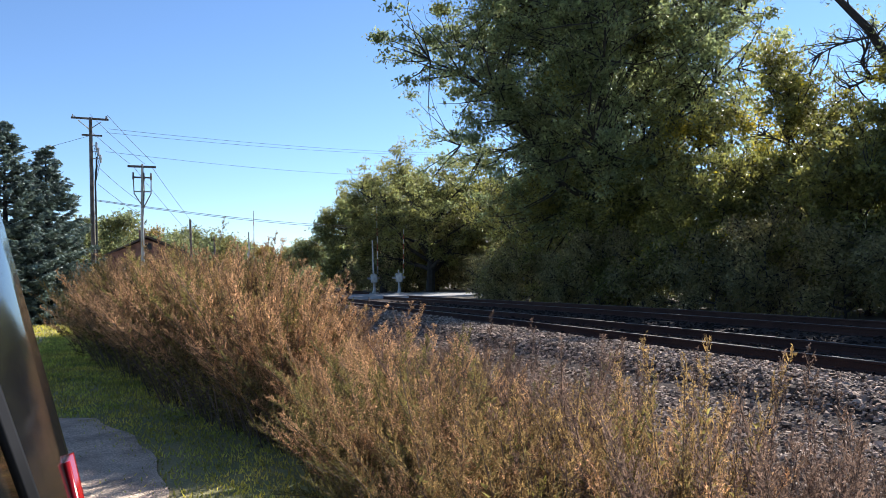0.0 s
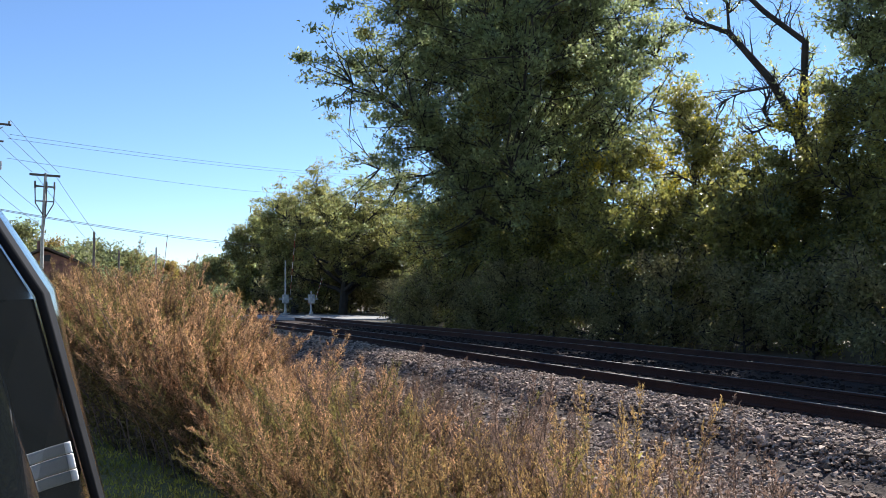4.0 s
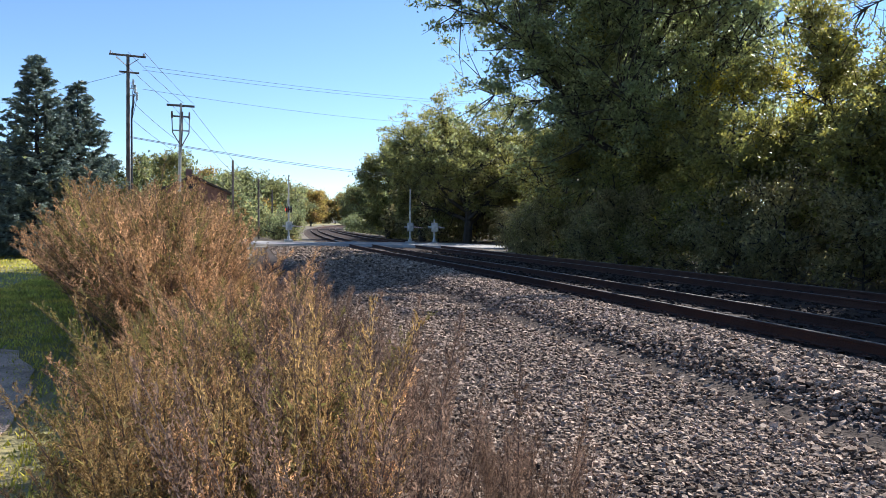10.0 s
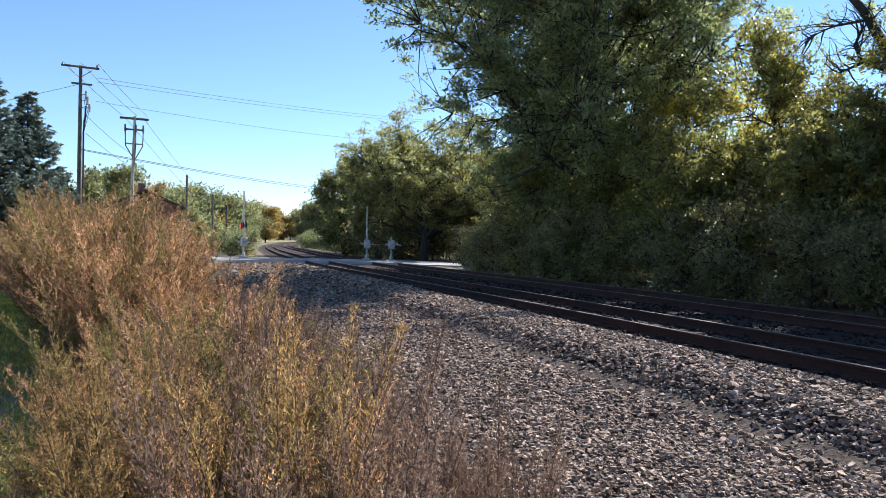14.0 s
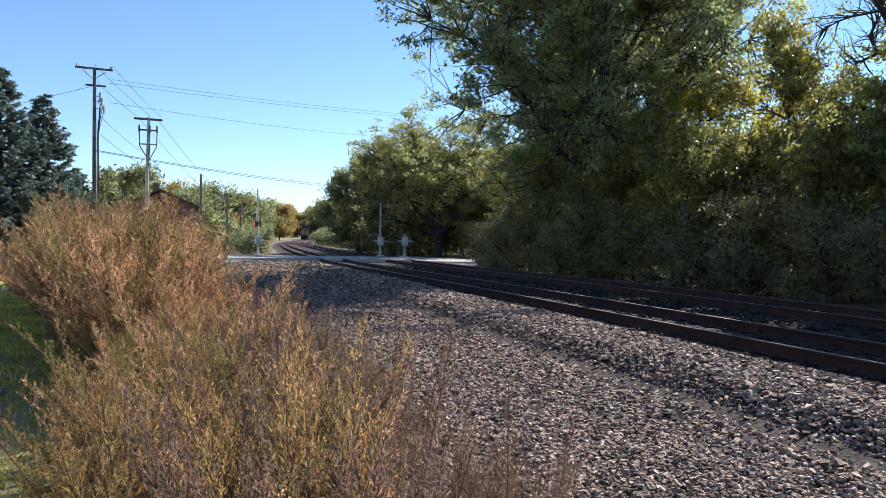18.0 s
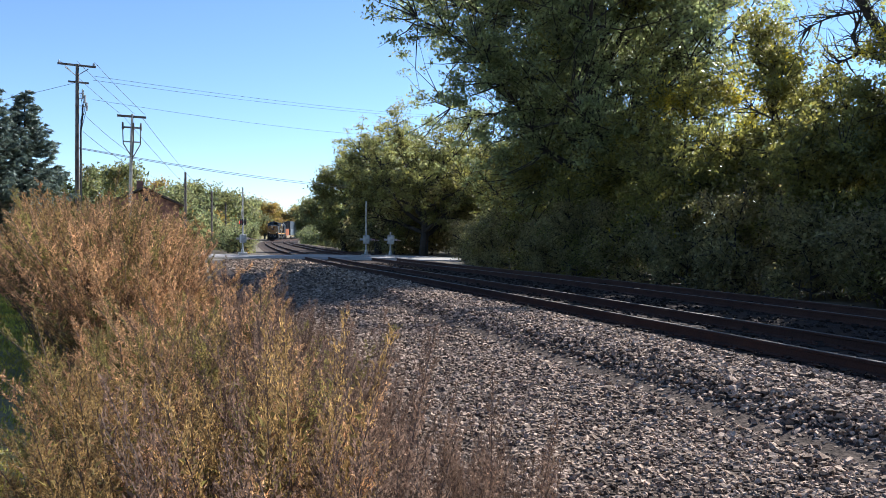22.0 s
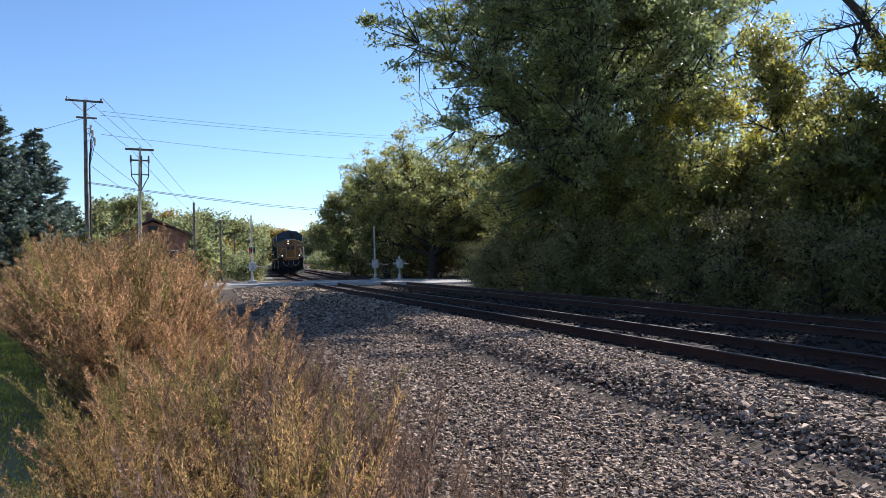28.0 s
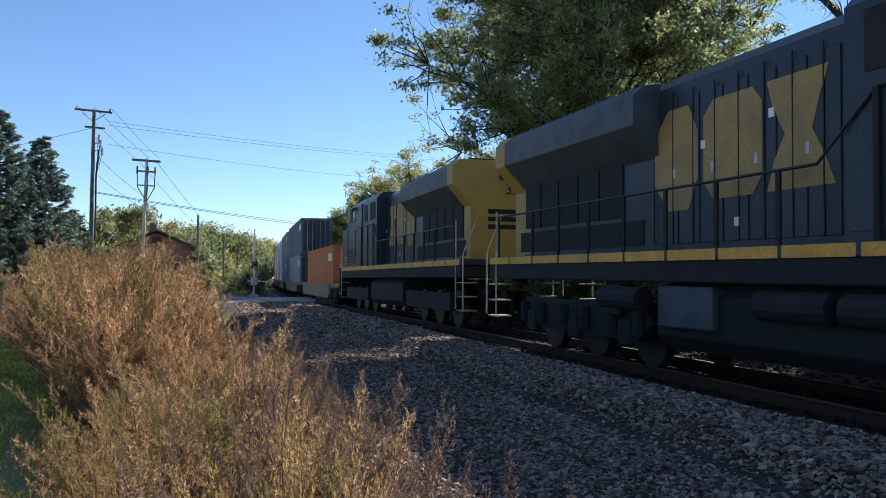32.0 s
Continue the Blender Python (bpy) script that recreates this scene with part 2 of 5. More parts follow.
def prism(profile, axis, a, b, bevel=0.0):
    """A profile of 2D points pushed along an axis from a to b."""
    bm = bmesh.new()
    place = {"x": lambda u, v, w: (w, u, v), "y": lambda u, v, w: (u, w, v), "z": lambda u, v, w: (u, v, w)}[axis]
    lo = [bm.verts.new(place(u, v, a)) for u, v in profile]
    hi = [bm.verts.new(place(u, v, b)) for u, v in profile]
    n = len(profile)
    bm.faces.new(lo)
    bm.faces.new(hi[::-1])
    for i in range(n):
        bm.faces.new((lo[i], hi[i], hi[(i + 1) % n], lo[(i + 1) % n]))
    bmesh.ops.recalc_face_normals(bm, faces=bm.faces)
    if bevel:
        bmesh.ops.bevel(bm, geom=list(bm.edges), offset=bevel, segments=1, affect="EDGES", profile=0.5)
    return bm


# ---- the lie of the land ----
STRAIGHT, R_NEAR, Y_FAR, R_FAR = 6.0, 930.0, 90.0, 3500.0


def track_x(y):
    """Sideways place of the near track's centre line."""
    if y < STRAIGHT:
        return 0.0
    if y < Y_FAR:
        return (y - STRAIGHT) ** 2 / (2 * R_NEAR)
    d, s = y - Y_FAR, (Y_FAR - STRAIGHT) / R_NEAR
    tighter = max(0.0, y - 180) ** 2 / 2600
    return (Y_FAR - STRAIGHT) ** 2 / (2 * R_NEAR) + s * d + d * d / (2 * R_FAR) + tighter


def track_slope(y):
    return (track_x(y + 0.5) - track_x(y - 0.5))


def smooth(a, b, v):
    v = min(1.0, max(0.0, (v - a) / (b - a)))
    return v * v * (3 - 2 * v)


def rail_z(y):
    """Height of the rail heads: level beside the camera, then gently downhill."""
    return -0.0064 * max(0.0, y - 14) * smooth(10, 45, y) * (1 - 0.3 * smooth(180, 260, y)) if y < 260 else -1.1


def ground_z(x, y):
    """Height of the ground; the rail heads are at 0."""
    u = x - track_x(y)
    near = 1 - smooth(45, 52, y)
    z = -0.15 + rail_z(y)
    z += 0.22 * near * smooth(-4.15, -3.6, u) * (1 - smooth(-2.5, -1.6, u))
    z -= 0.04 * smooth(-2.2, -1.5, u) * (1 - smooth(6, 7, u))
    z -= 0.15 * smooth(6.2, 7.5, u) * near
    z += 0.02 * noise.noise((x * 0.5, y * 0.5, 0))
    return z

# ---- ground ----
def build_ground():
    xs = sorted({-900, -400, -200, -100, -60, -40, -30, -24, -20, *[-18 + 0.6 * i for i in range(16)], *[-8.4 + 0.3 * i for i in range(34)],
                 *[2 + 1.0 * i for i in range(14)], 18, 24, 32, 45, 70, 120, 250, 500, 900})
    ys = sorted({-300, -120, -60, -30, -16, -10, *[-6 + 0.5 * i for i in range(52)], *[20 + 1.0 * i for i in range(60)], *[82 + 4.0 * i for i in range(30)], 215, 260, 320, 420, 700, 1500, 2500})
    verts = [(x + track_x(min(y, 420)) * (1 if -30 < x < 45 else 0.3), y, 0) for y in ys for x in xs]
    verts = [(x, y, ground_z(x, y)) for x, y, _ in verts]
    nx = len(xs)
    faces, idx = [], []
    for j in range(len(ys) - 1):
        for i in range(nx - 1):
            a = j * nx + i
            faces.append((a, a + 1, a + nx + 1, a + nx))
            cx, cy = (xs[i] + xs[i + 1]) / 2, (ys[j] + ys[j + 1]) / 2
            lawn = cx < -8.8
            # 3: bed with tree shade in its colour, across both tracks
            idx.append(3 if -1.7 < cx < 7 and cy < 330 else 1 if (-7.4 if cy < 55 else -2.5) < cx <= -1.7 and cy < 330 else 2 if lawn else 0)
    me = mesh_from("ground", verts, faces, [M_SOIL, M_BALLAST_BED, M_GRASS_SOIL, M_BED_SHADE], True, idx)
    tagged(new("ground", me), "flat ground with gravel, bare soil and lawn", "ground", kind="structure")


build_ground()


def sweep_along_track(offset, profile, ys, mat, name, parent=None):
    """A profile (sideways, height) swept along the track at a sideways offset."""
    n = len(profile)
    verts, faces = [], []
    for y in ys:
        x, s = track_x(y), track_slope(y)
        k = math.hypot(1, s)
        for u, z in profile:
            verts.append((x + (offset + u) / k, y - (offset + u) * s / k, z + rail_z(y)))
    for j in range(len(ys) - 1):
        for i in range(n):
            a, b = j * n + i, j * n + (i + 1) % n
            faces.append((a, b, b + n, a + n))
    faces += [tuple(range(n))[::-1], tuple(range((len(ys) - 1) * n, len(ys) * n))]
    return mesh_from(name, verts, faces, mat)


RAIL_YS = [-40, -20, -10] + [5.0 * i for i in range(0, 70)]
RAIL_PROFILE = [(-0.075, -0.18), (0.075, -0.18), (0.075, -0.168), (0.012, -0.145), (0.012, -0.05), (0.037, -0.04), (0.037, -0.006), (-0.037, -0.006), (-0.037, -0.04), (-0.012, -0.05), (-0.012, -0.145), (-0.075, -0.168)]
HEAD_PROFILE = [(-0.036, -0.006), (0.036, -0.006), (0.033, 0.0), (-0.033, 0.0)]


def build_tracks():
    tie = bmesh.new()
    add_box(tie, -1.3, 1.3, -0.115, 0.115, -0.34, -0.182, 0.012)
    tie_me = bpy.data.meshes.new("tie")
    tie.to_mesh(tie_me)
    tie.free()
    tie_me.materials.append(M_TIE)
    plate = bmesh.new()
    add_box(plate, -0.17, 0.17, -0.09, 0.09, -0.181, -0.166, 0.004)
    for sx in (-0.12, 0.12):
        for sy in (-0.06, 0.06):
            add_box(plate, sx - 0.014, sx + 0.014, sy - 0.014, sy + 0.014, -0.166, -0.14)
    plate_me = bpy.data.meshes.new("tie_plate")
    plate.to_mesh(plate_me)
    plate.free()
    plate_me.materials.append(M_RAIL)
    for k, off in enumerate((0.0, 4.2)):
        t = thing("railway_track", "rusty steel rails on dark wooden ties in stone ballast", "railway track", group="railway tracks", kind="structure")
        for side in (-0.7525, 0.7525):
            r = part("rail", sweep_along_track(off + side, RAIL_PROFILE, RAIL_YS, M_RAIL, "rail"), None, t)
            part("rail_head", sweep_along_track(off + side, HEAD_PROFILE, RAIL_YS, M_RAILTOP, "rail_head"), None, r, "worn shiny running surface")
        count = 150 if k == 0 else 120
        for i in range(count):
            y = -6 + 0.53 * i
            s = track_slope(y)
            o = new("tie", tie_me)
            o.parent = t
            a = random.uniform(-0.012, 0.012)
            o.matrix_basis = pose(track_x(y) + off + random.uniform(-0.03, 0.03), y - off * s, rail_z(y) + random.uniform(-0.008, 0.004), 0, 0, -math.degrees(math.atan(s) + a))
            if y < 22 and k == 0:
                for side in (-0.7525, 0.7525):
                    p = new("tie_plate", plate_me)
                    p.parent = t
                    p.matrix_basis = pose(track_x(y) + off + side, y, rail_z(y), 0, 0, -math.degrees(math.atan(s)))


build_tracks()


def scatter_stones(name, label, count, place, size, mat, seed):
    """Many angular stones in one mesh. place(rng, n) gives x and y; size(rng, n, y) the radius."""
    rng = np.random.default_rng(seed)
    x, y = place(rng, count)
    r = size(rng, len(x), y)
    z = np.array([ground_z(a, b) for a, b in zip(x, y)]) + r * rng.uniform(0.0, 0.75, len(x))
    base = np.array([(-1, -1, -.6), (1, -1, -.6), (1, 1, -.6), (-1, 1, -.6), (-.75, -.7, .6), (.75, -.7, .6), (.75, .7, .6), (-.75, .7, .6)], float) * (0.8, 0.8, 1)
    tri = np.array([(4, 5, 6), (4, 6, 7), (0, 1, 5), (0, 5, 4), (1, 2, 6), (1, 6, 5), (2, 3, 7), (2, 7, 6), (3, 0, 4), (3, 4, 7)])
    n = len(x)
    v = base[None] * rng.uniform(0.65, 1.25, (n, 8, 1)) + rng.normal(0, 0.22, (n, 8, 3))
    v *= np.stack([rng.uniform(0.8, 1.5, n), rng.uniform(0.7, 1.2, n), rng.uniform(0.45, 0.95, n)], -1)[:, None]
    a, b = rng.uniform(0, 2 * np.pi, n), rng.normal(0, 0.38, n)
    ca, sa, cb, sb = np.cos(a), np.sin(a), np.cos(b), np.sin(b)
    vx, vy, vz = v[..., 0], v[..., 1], v[..., 2]
    vy, vz = cb[:, None] * vy - sb[:, None] * vz, sb[:, None] * vy + cb[:, None] * vz
    v = np.stack([ca[:, None] * vx - sa[:, None] * vy, sa[:, None] * vx + ca[:, None] * vy, vz], -1) * r[:, None, None]
    v += np.stack([x, y, z], -1)[:, None]
    f = (tri[None] + 8 * np.arange(n)[:, None, None]).reshape(-1, 3)
    me = bpy.data.meshes.new(name)
    me.vertices.add(n * 8)
    me.vertices.foreach_set("co", v.astype(np.float32).ravel())
    me.loops.add(len(f) * 3)
    me.loops.foreach_set("vertex_index", f.astype(np.int32).ravel())
    me.polygons.add(len(f))
    me.polygons.foreach_set("loop_start", np.arange(0, len(f) * 3, 3, dtype=np.int32))
    me.materials.append(mat)
    me.polygons.foreach_set("use_smooth", [False] * len(me.polygons))
    me.update(calc_edges=True)
    tagged(new(name, me), label, "gravel", kind="stuff")


def near_strip(rng, n):
    y = 1.2 + 24 * rng.power(0.6, n)
    x = rng.uniform(-7.8, -1.6, n)
    return x + np.array([track_x(b) for b in y]), y


def far_strip(rng, n):
    y = rng.uniform(22, 56, n)
    x = rng.uniform(-6.5, -1.6, n)
    return x + np.array([track_x(b) for b in y]), y


def between_rails(rng, n):
    y = -2 + 50 * rng.power(0.7, n)
    x = rng.uniform(-1.7, 6.4, n)
    return x + np.array([track_x(b) for b in y]), y


scatter_stones("ballast_stones", "grey angular ballast stones in a loose layer", 112000, near_strip, lambda g, n, y: (0.008 + 0.017 * g.power(1.6, n)[::-1] * g.uniform(0.4, 1, n)) * (1 + 0.03 * y), M_STONE, 3)
def crest_strip(rng, n):
    y = 1.2 + 30 * rng.power(0.65, n)
    x = rng.uniform(-4.6, -1.6, n)
    return x + np.array([track_x(b) for b in y]), y


scatter_stones("ballast_stones", "larger angular ballast stones on the shoulder of the track", 24000, crest_strip, lambda g, n, y: 0.016 + 0.025 * g.uniform(0, 1, n) ** 1.6, M_STONE, 6)
scatter_stones("ballast_stones", "grey angular ballast stones farther along the line", 9000, far_strip, lambda g, n, y: g.uniform(0.035, 0.07, n), M_STONE, 4)
# these stones have the trees' shade in their dark colour
scatter_stones("ballast_stones", "dark brown ballast stones between the ties, tree shade in their colour", 10000, between_rails, lambda g, n, y: g.uniform(0.025, 0.05, n), M_STONE_SHADE, 5)


# ---- plants ----
def leaf_quads(rng, centres, size, up=0.35, long=1.6):
    """Diamond leaves of random tilt round the given centres."""
    n = len(centres)
    d = rng.normal(0, 1, (n, 3))
    d /= np.linalg.norm(d, axis=1)[:, None]
    nrm = rng.normal(0, 1, (n, 3)) + (0, 0, up)
    s = np.cross(nrm, d)
    s /= np.linalg.norm(s, axis=1)[:, None] + 1e-9
    r = size * rng.uniform(0.6, 1.3, n)[:, None]
    d, s = d * r * long * 0.5, s * r * 0.5
    c = np.asarray(centres)
    return np.stack([c - d, c + s - 0.15 * d, c + d, c - s - 0.15 * d], 1)


def leaf_tris(rng, centres, size, up=0.35):
    """Pointed leaves of three corners."""
    q = leaf_quads(rng, centres, size, up, 1.7)
    return np.stack([q[:, 2], 0.5 * (q[:, 0] + q[:, 1]), q[:, 3]], 1)


def limb(rng, p, d, length, bend, steps=5, rise=0.0):
    """Points of a wandering limb."""
    p, d = np.array(p, float), np.array(d, float)
    out = [p.copy()]
    for _ in range(steps):
        d = d + rng.normal(0, bend, 3) + (0, 0, rise)
        d /= np.linalg.norm(d)
        p = p + d * length / steps
        out.append(p.copy())
    return out


def tree_meshes(seed, height, spread, trunk_r, leaves, leaf_size, trunk_h=0.35, limbs=9, low=0.15, lean=(0, 0), droop=0.0, clump=0.55, bare=0.0, twigs=4, inner=0.0):
    """Wood as a bmesh and leaf quads for a tree with its foot at the origin."""
    rng = np.random.default_rng(seed)
    wood, tips, core = bmesh.new(), [], []
    top = np.array((lean[0], lean[1], height * 0.93))
    trunk = [np.array((lean[0] * k * k, lean[1] * k * k, height * 0.93 * k)) + rng.normal(0, 0.012 * height, 3) * (k > 0) * (1, 1, 0) for k in np.linspace(0, 1, 9)]
    trunk[0] = np.array((0.0, 0.0, -0.15))
    add_tube(wood, trunk, trunk_r, 8, trunk_r * 0.12)
    for i in range(limbs):
        k = trunk_h + (0.96 - trunk_h) * (i + rng.uniform(0, 0.8)) / limbs
        j = min(7, int(k * 8))
        p = trunk[j] + (trunk[j + 1] - trunk[j]) * (k * 8 - j)
        a = i * 2.4 + rng.uniform(-0.5, 0.5)
        prof = math.sin(math.pi * min(1, (1 - k) / (1 - low) * 0.85 + 0.12)) ** 0.7
        ln = spread * prof * rng.uniform(0.8, 1.15)
        d = np.array((math.cos(a), math.sin(a), rng.uniform(0.25, 0.9) * (0.4 + k)))
        d /= np.linalg.norm(d)
        pts = limb(rng, p, d, ln, 0.16, 6, 0.05 - droop)
        r0 = trunk_r * (1 - k) * 0.6 + 0.025
        add_tube(wood, pts, r0, 5, 0.02)
        core += pts[1:6]
        for q in range(2, 7):
            for _ in range(twigs):
                e = pts[q] - pts[q - 1]
                e = e / np.linalg.norm(e) + rng.normal(0, 0.75, 3)
                e /= np.linalg.norm(e)
                tw = limb(rng, pts[q], e, spread * rng.uniform(0.22, 0.42), 0.25, 3, -droop)
                add_tube(wood, tw, 0.018 + r0 * 0.15, 3, 0.006)
                if rng.random() >= bare:
                    tips += tw[1:]
    tips = np.array(tips) if tips else np.zeros((1, 3))
    # leaves sit in tufts of uneven fullness, with gaps where a twig is thin
    full = rng.exponential(1, len(tips)) * (rng.random(len(tips)) < 0.75) + 0.02
    pick = tips[rng.choice(len(tips), leaves, p=full / full.sum())]
    tuft = (1.5 * leaf_size + 0.05) * (0.55 + clump)
    c = pick + rng.normal(0, 1, (leaves, 3)) * (tuft, tuft, 0.55 * tuft)
    if inner:
        m = int(leaves * inner)
        core = np.array(core)
        c = np.concatenate([c, core[rng.integers(0, len(core), m)] + rng.normal(0, 1, (m, 3)) * (0.05 * spread, 0.05 * spread, 0.04 * spread)])
    c = c[c[:, 2] > 0.05]
    return wood, leaf_tris(rng, c, leaf_size, 0.9)


def make_tree(name, label, category, x, y, mats, seed, height, spread, trunk_r, leaves, leaf_size, extra=None, group="", **kw):
    t = thing(name, label, category, pose(x, y, ground_z(x, y)), group)
    wood, q = tree_meshes(seed, height, spread, trunk_r, leaves, leaf_size, **kw)
    part("trunk", wood, M_BARK, t)
    if len(mats) == 1:
        part("crown", quads_mesh("crown", q, mats[0], 3), None, t)
    else:
        rng = np.random.default_rng(seed + 7)
        c = q[:, 0]
        f = 0.35 * np.sin(c[:, 0] * 1.3 + seed) * np.sin(c[:, 1] * 1.1 + 2 * seed) + 0.3 * np.sin(c[:, 2] * 1.4 + c[:, 0] * 0.7 + seed) + rng.normal(0, 0.2, len(q))
        part("crown", quads_mesh("crown", q[f <= 0.52], mats[0], 3), None, t)
        part("crown", quads_mesh("crown", q[f > 0.52], mats[1], 3), None, t, "turning leaves")
    return t


# the big maple over the tracks and its neighbours
make_tree("maple_tree", "tall dark green maple leaning out over the tracks", "tree", 9.6, 32.6, [M_MAPLE, M_BUSH], 11, 17.5, 9.6, 0.42, 185000, 0.15, trunk_h=0.22, limbs=44, low=0.1, lean=(-1.0, -0.6), clump=0.35, twigs=9, inner=0.2)
make_tree("maple_tree", "dark green maple behind the larger one", "tree", 15.5, 40.0, [M_MAPLE], 12, 15, 6.6, 0.35, 40000, 0.13, trunk_h=0.15, limbs=18, low=0.05, clump=0.4)
# unseen trees at y < 11 are made tall to shade the tracks
ROW = [  # x, y, height, spread, kind
    (11.2, 22.6, 8.0, 3.0, 1), (10.2, 26.5, 7.4, 3.0, 1), (9.6, 36.5, 6.6, 3.0, 0), (10.0, 41.5, 6.2, 3.0, 0), (11.2, 46.5, 6.8, 3.2, 0),
    (12.0, 18.2, 6.8, 3.0, 1), (11.6, 14.6, 7.5, 3.2, 0), (11.2, 10.6, 11.0, 4.2, 0), (11.4, 6.2, 11.5, 4.2, 0), (14.6, 26, 5.4, 3.0, 0),
    (16.5, 46.5, 11, 4.4, 0), (11.4, 1.0, 11.0, 4.2, 0), (11.4, -4.5, 11.0, 4.2, 0), (19.5, 44, 7.5, 4.2, 0), (8.8, 24.0, 4.6, 2.4, 1), (8.9, 30.0, 4.4, 2.6, 0), (9.2, 18.0, 4.2, 2.4, 0),
]
for i, (x, y, h, s, k) in enumerate(ROW):
    make_tree("tree", "dense green trackside tree with yellowing leaves" if k else "dense dark green trackside tree", "tree", x, y, [M_BUSH, M_YELLOW] if k else [M_BUSH, M_MAPLE], 30 + i, h, s, 0.11,
              28000 if 5 < y < 40 else 12000, 0.115, trunk_h=0.06, limbs=18, low=0.0, group="trackside trees", clump=0.28, twigs=6)
SHRUBS = [(7.5 + 0.35 * math.sin(i * 1.7), 5 + 2.5 * i, 1.7 + 0.8 * math.sin(i * 2.3) ** 2) for i in range(17)]
for i, (x, y, h) in enumerate(SHRUBS):
    make_tree("shrub", "low dark shrub at the edge of the ballast", "shrub", x + track_x(y), y, [M_BUSHDK, M_BUSH], 60 + i, h, 1.5, 0.04, 7000, 0.10, trunk_h=0.03, limbs=10, low=0.0, group="trackside shrubs", clump=0.7)
for i in range(13):
    x, y = 15.5 + 2.5 * math.sin(i * 2.1), 1 + 4.2 * i
    make_tree("bush", "large dark bush deep in the trackside wood", "shrub", x, y, [M_BUSHDK, M_MAPLE], 200 + i, 3.4, 2.8, 0.08, 4500, 0.2, trunk_h=0.03, limbs=14, low=0.0, group="bushes in the trackside wood", clump=0.7)
# old tree with dead limbs
def build_old_tree():
    rng = np.random.default_rng(91)
    t = thing("old_tree", "old tree with thick dead limbs and thin foliage", "tree", pose(13.6, 19.8, ground_z(13.6, 19.8)))
    wood = bmesh.new()
    forks = [([(0.1, -0.1, -0.2), (0, 0, 3.8), (-0.05, 0, 6.5), (-0.25, 0.3, 8.0)], 0.46, 0.3), ([(-0.25, 0.3, 7.9), (-0.8, 0.9, 9.5), (-1.6, 2.0, 11.4), (-2.6, 3.2, 12.2)], 0.24, 0.09),
             ([(-0.1, 0.1, 7.8), (0, 0, 10.7), (-0.9, 1.0, 12.0), (-1.6, 1.9, 13.4), (-2.2, 2.4, 15)], 0.2, 0.06), ([(-0.3, 0.35, 7.5), (-0.8, 0.9, 7.8), (-0.95, 1.1, 8.4), (-0.8, 0.9, 9.0)], 0.12, 0.05),
             ([(-0.8, 0.9, 7.8), (-1.3, 1.5, 7.5)], 0.08, 0.03), ([(-0.75, 0.85, 9.2), (-1.4, 1.6, 9.1), (-1.9, 2.2, 8.8)], 0.07, 0.02), ([(0, 0, 7.1), (0.9, -1.0, 8.8), (1.5, -1.7, 10), (2.4, -2.6, 12)], 0.18, 0.05),
             ([(0.9, -1.0, 8.8), (2.2, -2.2, 9.2), (3.4, -3.2, 9.6)], 0.1, 0.03), ([(-1.6, 2.0, 11.4), (-1.7, 2.0, 13.0), (-1.2, 1.6, 14.6)], 0.08, 0.03)]
    tips = []
    for pts, r0, r1 in forks:
        add_tube(wood, pts, r0 * 0.75, 8, r1 * 0.75)
        for i in range(1, len(pts)):
            for _ in range(8 if r0 < 0.3 else 1):
                d = np.array(pts[i]) - np.array(pts[i - 1])
                d = d / np.linalg.norm(d) + rng.normal(0, 0.6, 3)
                tw = limb(rng, np.array(pts[i - 1]) + (np.array(pts[i]) - np.array(pts[i - 1])) * rng.uniform(0.3, 1), d / np.linalg.norm(d), rng.uniform(0.7, 1.8), 0.3, 4)
                add_tube(wood, tw, 0.03, 4, 0.006)
                for k in (1, 2, 3):
                    e = rng.normal(0, 1, 3)
                    add_tube(wood, limb(rng, tw[k], e / np.linalg.norm(e), rng.uniform(0.3, 0.7), 0.3, 2), 0.01, 3, 0.004)
                if tw[-1][0] > 0.3 or rng.random() < 0.25:
                    tips += tw[1:]
    part("trunk", wood, M_BARK, t)
    tips = np.array(tips)
    n = 3000
    c = np.concatenate([tips[rng.integers(0, len(tips), n)] + rng.normal(0, 0.13, (n, 3)), np.array((0.9, -0.9, 5.0)) + rng.normal(0, 1, (3000, 3)) * (0.8, 0.8, 1.1)])
    part("crown", quads_mesh("crown", leaf_tris(rng, c, 0.11), M_MAPLE, 3), None, t, "thin green foliage")


build_old_tree()
make_tree("tree", "tall leafy tree with dark branches", "tree", 16.2, 17.6, [M_MAPLE, M_BUSH], 92, 15.0, 3.6, 0.3, 60000, 0.12, trunk_h=0.1, limbs=30, low=0.0, clump=0.4, twigs=6)
# trees past the road
make_tree("round_tree", "broad round tree with pale green leaves and a short trunk", "tree", 11.7, 64.4, [M_WILLOW, M_MAPLE], 101, 8.3, 6.9, 0.42, 62000, 0.15, trunk_h=0.2, limbs=26, low=0.0, clump=0.26, twigs=7)
make_tree("round_tree", "broad leafy tree beside the railway", "tree", 7.6 + track_x(70), 72, [M_WILLOW, M_MAPLE], 102, 8.8, 4.4, 0.35, 36000, 0.18, trunk_h=0.1, limbs=20, low=0.0, clump=0.3, twigs=6)
make_tree("round_tree", "broad leafy tree beside the curving railway", "tree", 6.2 + track_x(84), 85, [M_WILLOW, M_MAPLE], 103, 8.6, 3.8, 0.35, 32000, 0.19, trunk_h=0.05, limbs=20, low=0.0, clump=0.3, twigs=6)
